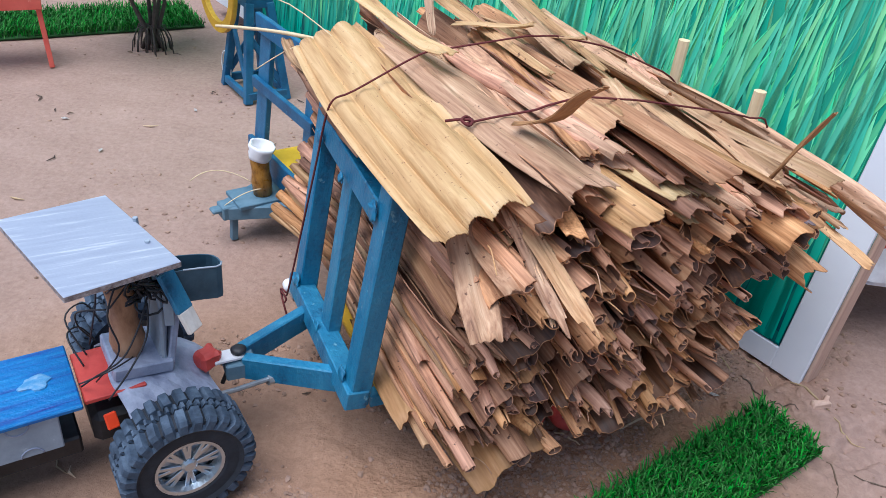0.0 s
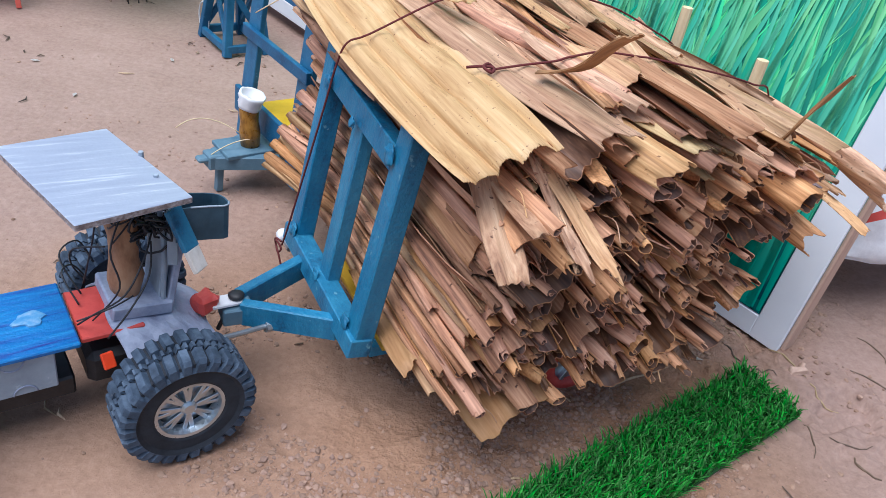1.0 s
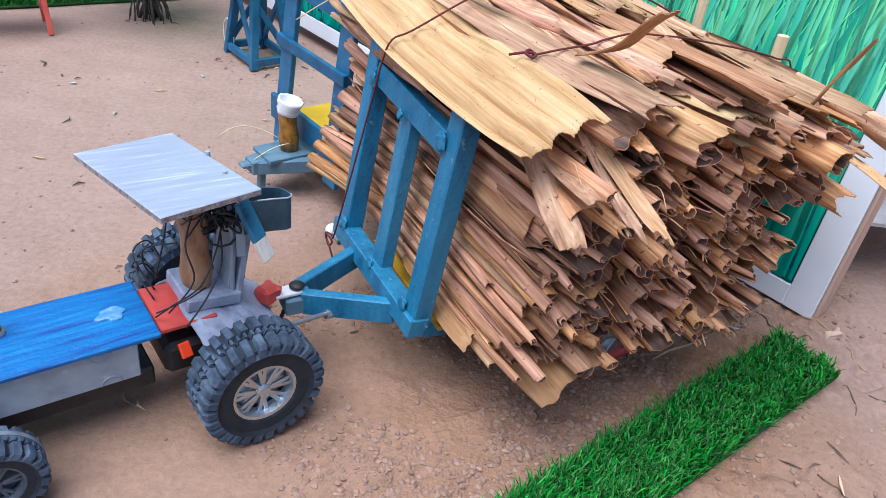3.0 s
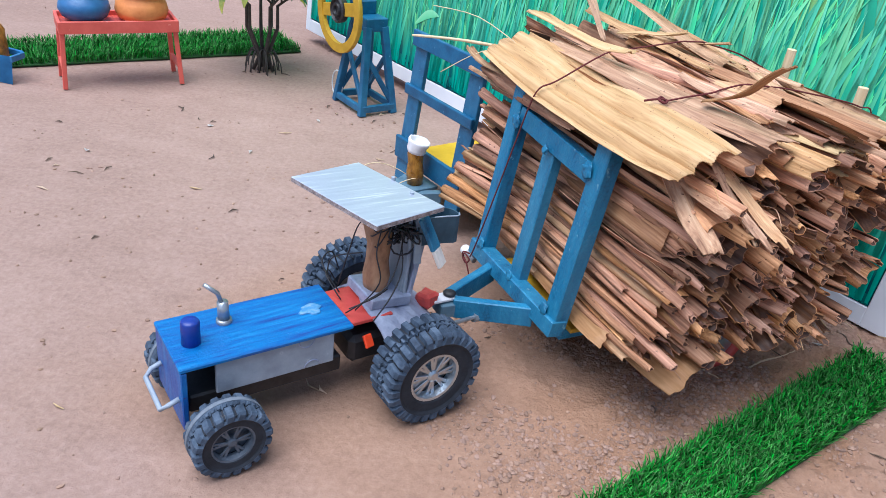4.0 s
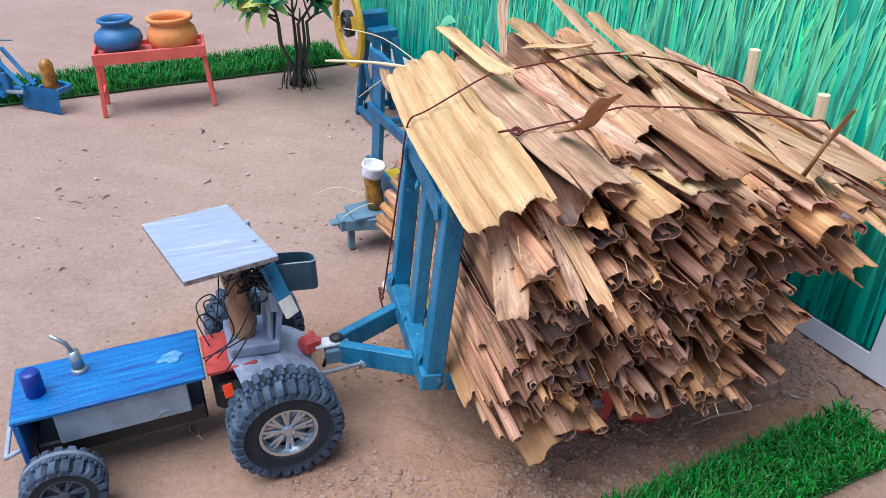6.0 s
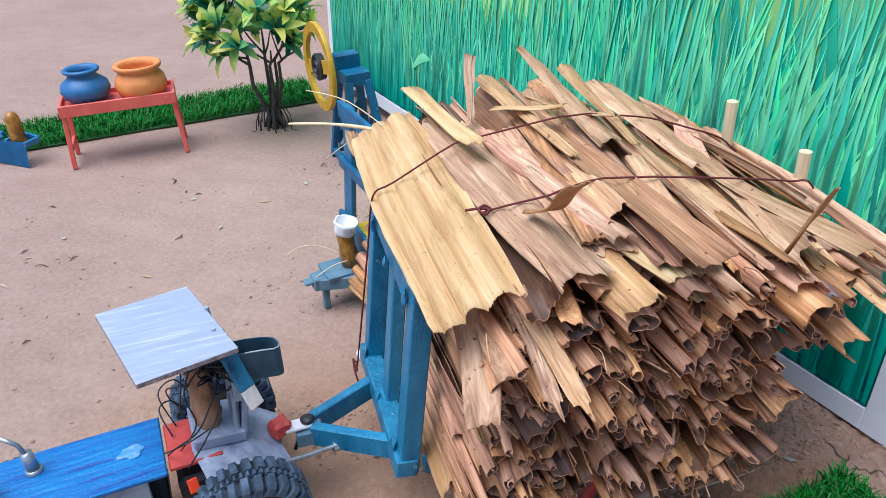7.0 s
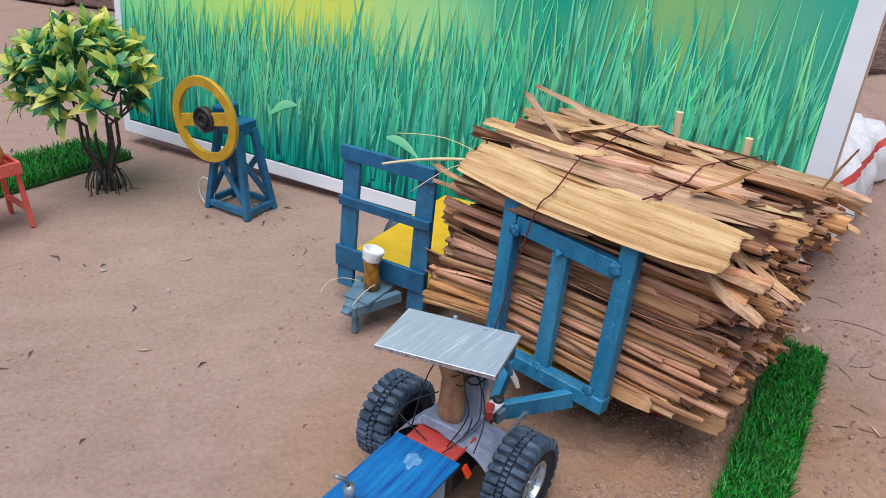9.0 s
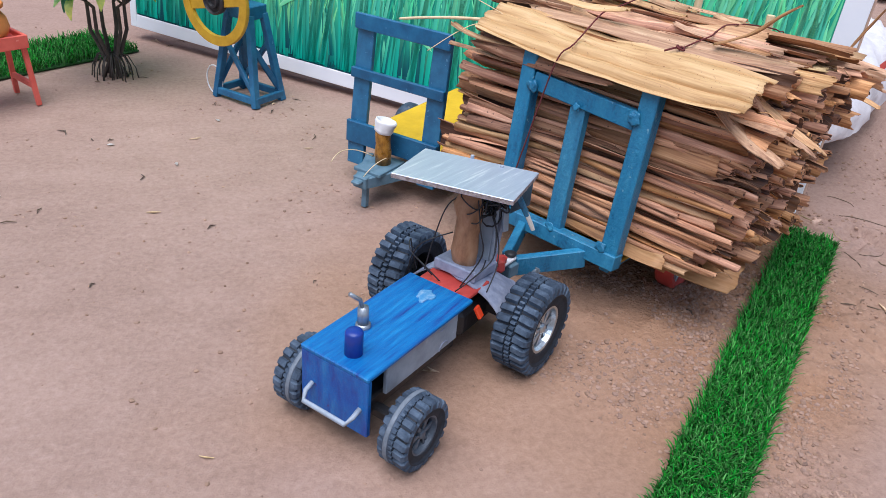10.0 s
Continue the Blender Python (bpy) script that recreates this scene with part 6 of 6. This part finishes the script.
LEAF = leaf_material()
LEAF_GREEN = material("green_leaf", [(0.015, 0.15, 0.10), (0.05, 0.3, 0.16)], (60, 60, 60), rough=(0.35, 0.5), vary=0.4, island=True)
LEAF_LIME = material("lime_leaf", [(0.12, 0.34, 0.06), (0.34, 0.5, 0.1)], (60, 60, 60), rough=(0.35, 0.5), vary=0.3, island=True)
for mat in (LEAF, LEAF_GREEN, LEAF_LIME):
    see_through(mat, 0.4)
leaf_meshes = []
for k in range(6):
    ln, wd = rng.uniform(0.052, 0.068), rng.uniform(0.018, 0.023)
    vs, fs = [], []
    for j in range(8):
        t = j / 7
        half = wd / 2 * math.sin(math.pi * (0.04 + 0.94 * t ** 1.25)) ** 0.8
        z = 0.016 * math.sin(t * 2.3) - 0.016 * t * t * (k % 3)
        vs += [(-half, t * ln, z + 0.0022), (0, t * ln, z), (half, t * ln, z + 0.0022)]
    for j in range(7):
        a = 3 * j
        fs += [(a, a + 1, a + 4, a + 3), (a + 1, a + 2, a + 5, a + 4)]
    me = bpy.data.meshes.new("leaf")
    me.from_pydata(vs, [], fs)
    me.materials.append(LEAF)
    me.polygons.foreach_set("use_smooth", [True] * len(me.polygons))
    leaf_meshes.append(me)


def leaf_pose(i):
    """Leaves stand in rosettes, fanned round the way out of the crown."""
    tip = tips[i % len(tips)]
    out = (tip - Vector((0, 0, 0.19))).normalized() + Vector((0, 0, 0.4))
    out.normalize()
    fan = out.orthogonal().normalized()
    fan = Matrix.Rotation(2.4 * (i // len(tips)) + rng.uniform(-0.4, 0.4), 3, out) @ fan
    tilt = rng.uniform(0.15, 1.15)
    d = (out * math.cos(tilt) + fan * math.sin(tilt)).normalized()
    x = d.cross(out).normalized()
    mm = Matrix((x, d, x.cross(d))).transposed().to_4x4() @ Matrix.Rotation(rng.uniform(-0.3, 0.3), 4, "Y")
    mm.translation = tip + Vector([rng.gauss(0, 0.004) for _ in range(3)])
    return mm


for i in range(298):
    ob = new("leaf", leaf_meshes[i % 6])
    ob.parent = tree
    ob.matrix_basis = leaf_pose(i)
for k in range(4):
    vs, fs = [], []
    for i in range(70):
        mm = leaf_pose(rng.randrange(1000)) @ Matrix.Scale(0.85, 4)
        me = leaf_meshes[i % 6]
        n0 = len(vs)
        vs += [tuple(mm @ v.co) for v in me.vertices]
        fs += [tuple(n0 + q for q in p.vertices) for p in me.polygons]
    ob = raw("foliage", vs, fs, (LEAF_GREEN, LEAF_LIME, LEAF_GREEN, LEAF_GREEN)[k], tree, "dense small leaves within the crown")
    ob["kind"] = "stuff"

# ---- sack and far mud wall ----
SACKM = pose(0.755, 0.945, 0.018, 0, 0, 28)
sack = thing("sack", SACKM, "crumpled white woven sack with red stripe on the soil bank", "sack")
vs, fs, col = [], [], []
NU, NV = 49, 25
for j in range(NV):
    v = j / (NV - 1)
    for i in range(NU):
        u = 2 * i / (NU - 1) - 1
        p = Vector((u * 3, v * 4, 0.3))
        a = math.pi * (1.05 * v - 0.03)
        wide = 0.27 * (1 - 0.15 * v)
        fold = 0.022 * noise.noise(p) + 0.012 * noise.noise(p * 2.7) + 0.008 * abs(noise.noise(p * 4.5))
        end = math.sqrt(max(0.0, 1 - u ** 6))
        vs.append((u * wide + 0.03 * noise.noise(p * 0.8), -(0.085 + fold) * end * math.cos(a), 0.10 + 0.02 * u + (0.11 + fold) * end * math.sin(a)))
for j in range(NV - 1):
    for i in range(NU - 1):
        a = j * NU + i
        fs.append((a, a + 1, a + NU + 1, a + NU))
        col.append(1 if 5 <= j < 6 else 0)
n = len(vs)
vs += [(x, y * 0.93, z - 0.006) for x, y, z in vs]
fs += [tuple(n + q for q in f[::-1]) for f in fs]
col += col
for kind, name, mat, label in ((0, "bag", SACK, "white woven bag"), (1, "stripe", RED, "red woven stripe")):
    own = [f for f, c in zip(fs, col) if c == kind]
    used = sorted({q for f in own for q in f})
    spot = {q: i for i, q in enumerate(used)}
    raw(name, [vs[q] for q in used], [tuple(spot[q] for q in f) for f in own], mat, sack, label)

MUD = material("mud_block", [(0.23, 0.145, 0.125), (0.32, 0.21, 0.18), (0.40, 0.275, 0.235)], (9, 9, 9), detail=8, rough=(0.85, 0.98), bump=0.9, depth=0.02, fine=60, vary=0.2)
rng = random.Random(8)
WALL = pose(-0.56, 3.55, 0.0, 0, 0, -42.0)
wall = thing("wall_far", WALL, "rough brown wall of stacked mud blocks behind the yard", "wall", kind="structure")
bm = bmesh.new()
block(bm, (9.0, 0.2, 1.0), pose(0.6, 0.16, 0.49), 0)
part("core", bm, MUD, wall, "mud mortar")
block_meshes = []
for k in range(5):
    bm = bmesh.new()
    block(bm, (1, 1, 1), None, 0.08)
    for v in bm.verts:
        v.co += Vector([noise.noise(v.co * 2 + Vector((k * 3, a * 5, 0))) * 0.09 for a in range(3)])
    me = bpy.data.meshes.new("mud_block")
    bm.to_mesh(me)
    bm.free()
    me.materials.append(MUD)
    block_meshes.append(me)
z = 0.0
while z < 0.95:
    h = rng.uniform(0.14, 0.2)
    x = -3.8 + rng.uniform(0, 0.2)
    while x < 4.9:
        ln = rng.uniform(0.22, 0.42)
        ob = new("mud_block", rng.choice(block_meshes))
        ob.parent = wall
        ob.matrix_basis = pose(x + ln / 2, 0.05 + rng.uniform(-0.03, 0.03), z + h / 2, rng.uniform(-3, 3), rng.uniform(-2, 2), rng.uniform(-4, 4)) @ Matrix.Diagonal((ln * 0.97, 0.16, h * 0.96, 1))
        x += ln
    z += h

# ---- clods, pebbles, straw and twigs on the soil ----
rng = random.Random(5)
ico = ((0, 0, 1), (0.89, 0, 0.45), (0.28, 0.85, 0.45), (-0.72, 0.53, 0.45), (-0.72, -0.53, 0.45), (0.28, -0.85, 0.45), (0.72, 0.53, -0.45), (-0.28, 0.85, -0.45), (-0.89, 0, -0.45), (-0.28, -0.85, -0.45), (0.72, -0.53, -0.45), (0, 0, -1))
ifc = ((0, 1, 2), (0, 2, 3), (0, 3, 4), (0, 4, 5), (0, 5, 1), (1, 6, 2), (2, 7, 3), (3, 8, 4), (4, 9, 5), (5, 10, 1), (2, 6, 7), (3, 7, 8), (4, 8, 9), (5, 9, 10), (1, 10, 6), (6, 11, 7), (7, 11, 8), (8, 11, 9), (9, 11, 10), (10, 11, 6))


def scatter(count, spot, sizes, seed):
    r = random.Random(seed)
    vs, fs = [], []
    for _ in range(count):
        x, y = spot(r)
        s = sizes[0] + (sizes[1] - sizes[0]) * r.random() ** 5
        a = r.uniform(0, 6.28)
        fl, st = r.uniform(0.55, 0.95), r.uniform(0.85, 1.35)
        k = len(vs)
        z0 = relief(x, y)
        for p in ico:
            q = [c * r.uniform(0.55, 1.35) for c in p]
            px, py = q[0] * st, q[1]
            vs.append((x + s * (px * math.cos(a) - py * math.sin(a)), y + s * (px * math.sin(a) + py * math.cos(a)), z0 + s * fl * (q[2] + 0.1)))
        fs += [tuple(k + i for i in f) for f in ifc]
    return vs, fs


def rough_spot(r):
    while True:
        x, y = r.uniform(-0.5, 0.95), r.uniform(0.1, 1.0)
        if r.random() < looseness(x, y) * (0.03 + 0.97 * crumbs(x, y)) + 0.02 * scuffed(x, y):
            return x, y


def any_spot(r):
    return r.uniform(-1.3, 0.6), r.uniform(0.1, 2.0)


vs, fs = scatter(24000, rough_spot, (0.0006, 0.0038), 1)
tagged(raw("clods", vs, fs, CLOD, smooth=False), "loose crumbs and clods of dry brown soil", "soil clods", kind="stuff")
vs, fs = scatter(1700, any_spot, (0.0006, 0.003), 2)
tagged(raw("grit", vs, fs, CLOD, smooth=False), "fine grit scattered over the trodden soil", "grit", kind="stuff")

HEAPS = ((-0.40, 1.36, 0.02), (-0.30, 1.30, 0.02), (-0.27, 1.37, 0.015), (-0.585, 1.568, 0.04), (-0.67, 0.957, 0.05), (-0.63, 1.22, 0.06), (-0.6, 0.7, 0.04), (-0.75, 0.8, 0.04), (-0.44, 1.02, 0.03), (-0.25, 1.19, 0.03), (-0.42, 0.86, 0.05), (-0.3, 1.33, 0.05), (-0.52, 0.5, 0.05), (-0.4, 0.2, 0.07), (-0.62, 0.33, 0.06), (-0.9, 1.05, 0.06), (-0.15, 0.22, 0.06), (-0.36, 0.66, 0.04))


def heap_spot(r):
    x, y, spread = HEAPS[int(r.random() * len(HEAPS))]
    return r.gauss(x, spread * 1.5), r.gauss(y, spread * 0.7)


vs, fs = scatter(900, heap_spot, (0.0005, 0.0034), 3)
tagged(raw("crumbs", vs, fs, CLOD, smooth=False), "small heaps of kicked-up soil crumbs on the trodden ground", "soil crumbs", kind="stuff")

PAPER = material("pale_scrap", [(0.6, 0.56, 0.52), (0.75, 0.72, 0.7)], (90, 90, 90), rough=(0.6, 0.8))
STRAW = material("dry_straw", [(0.45, 0.30, 0.16), (0.62, 0.46, 0.28)], (200, 30, 30), rough=(0.6, 0.8), vary=0.4)
TWIG = material("dark_litter", [(0.07, 0.045, 0.03), (0.15, 0.10, 0.07)], (200, 30, 30), rough=(0.7, 0.9), vary=0.4)
spots = [(-0.68, 1.26), (-0.63, 1.22), (-0.60, 1.21), (-0.47, 0.86), (-0.70, 0.96), (-0.78, 0.95), (-0.80, 0.97), (-0.74, 0.93), (-0.36, 0.68), (-0.25, 1.17), (-0.27, 1.12), (-0.38, 1.33), (-0.29, 1.35), (-0.3, 1.31), (-0.24, 1.37), (-0.62, 1.53), (-0.53, 1.55)]
rng = random.Random(31)
for x, y in ((-0.60, 1.19), (-0.50, 1.09), (-0.76, 1.02), (-0.41, 1.28), (0.36, 0.66), (0.31, 0.52), (-0.30, 1.40)):
    bm = bmesh.new()
    a = rng.uniform(0, 6.28)
    ring = [bm.verts.new((x + 0.006 * k * math.cos(a + t), y + 0.006 * k * math.sin(a + t), relief(x, y) + 0.002 + rng.uniform(0, 0.002))) for t, k in zip((0, 1.1, 2.3, 3.2, 4.4, 5.4), (1.3, 0.5, 0.6, 1.2, 0.6, 0.5))]
    bm.faces.new(ring)
    bmesh.ops.solidify(bm, geom=bm.faces[:], thickness=0.0006)
    tagged(part("paper_scrap", bm, PAPER), "small torn pale scrap lying on the soil", "scrap", "litter on the soil")
for i in range(84):
    x, y = spots[i] if i < len(spots) else (rng.uniform(-1.1, 0.7), rng.uniform(0.25, 1.9))
    if i >= len(spots) and rng.random() < 0.35:
        x, y = rng.uniform(0.1, 0.75), rng.uniform(0.3, 0.8)
    a, ln = rng.uniform(0, 6.28), rng.uniform(0.008, 0.03)
    d = Vector((math.cos(a), math.sin(a), 0)) * ln
    side = Vector((-d.y, d.x, 0)) * rng.uniform(-0.25, 0.25)
    base = Vector((x, y, relief(x, y) + 0.0016))
    bm = bmesh.new()
    pipe(bm, [base - d / 2, base + side + Vector((0, 0, 0.0012)), base + d / 2], [0.0005, rng.uniform(0.0008, 0.0018), 0.0004], 5)
    light = rng.random() < 0.35
    tagged(part("straw" if light else "twig", bm, STRAW if light else TWIG), "short pale straw on the soil" if light else "short dark dry twig on the soil", "straw" if light else "twig", "litter on the soil")

# fallen sticks and splinters at the screen's foot: place, heading, length, bend, thickness
for x, y, a, ln, bend, r, pale in (
    (0.606, 0.722, -73, 0.05, 0.2, 0.0016, 0), (0.584, 0.642, -52, 0.088, 0.12, 0.0018, 0), (0.385, 0.429, -34, 0.04, -0.18, 0.002, 0),
    (0.412, 0.681, -40, 0.026, 0.1, 0.0022, 0), (0.424, 0.72, -53, 0.06, 0.08, 0.002, 1), (0.453, 0.553, -101, 0.056, 0.1, 0.0016, 0),
    (0.505, 0.521, -70, 0.034, -0.2, 0.0024, 0), (0.473, 0.67, -60, 0.054, 0.06, 0.0024, 1), (0.282, 0.613, 31, 0.09, 0.06, 0.0026, 1),
    (0.502, 0.556, -8, 0.045, -0.2, 0.0015, 0), (0.455, 0.608, -96, 0.03, 0.1, 0.0026, 0), (0.185, 0.57, -22, 0.03, 0.1, 0.0022, 1),
    (0.44, 0.655, -30, 0.03, 0.15, 0.0018, 0), (0.39, 0.712, -70, 0.034, 0.1, 0.0018, 1), (0.50, 0.62, -44, 0.04, -0.1, 0.0018, 1),
):
    d = Vector((math.cos(math.radians(a)), math.sin(math.radians(a)), 0)) * ln
    side = Vector((-d.y, d.x, 0)) * bend
    pts = []
    for k in range(7):
        t = k / 6
        p = Vector((x, y, 0)) + d * (t - 0.5) + side * (1 - (2 * t - 1) ** 2) + side * 0.15 * math.sin(9 * t)
        pts.append(p + Vector((0, 0, relief(p.x, p.y) + r * 0.4)))
    bm = bmesh.new()
    pipe(bm, pts, [0.6 * r * (1 - 0.6 * abs(k - 2.5) / 3.5) for k in range(7)], 6)
    tagged(part("stick", bm, STRAW if pale else TWIG), "thin pale dry stick on the soil by the screen" if pale else "thin dark dry stick on the soil by the screen", "stick", "litter on the soil")
for x, y, a, w in ((0.478, 0.652, 12, 0.026), (0.49, 0.664, 60, 0.02)):
    bm = bmesh.new()
    block(bm, (w, w * 0.42, 0.009), None, 0.0015, (0.8, 0.6))
    for v in bm.verts:
        v.co += Vector((noise.noise(v.co * 90), noise.noise(v.co * 90 + Vector((3, 0, 0))), noise.noise(v.co * 90 + Vector((0, 5, 0))))) * 0.003
    tagged(part("wood_splinter", bm, RAW, m=pose(x, y, relief(x, y) + 0.004, 6, -4, a)), "broken piece of pinkish wood at the screen's foot", "wood splinter", "litter on the soil")
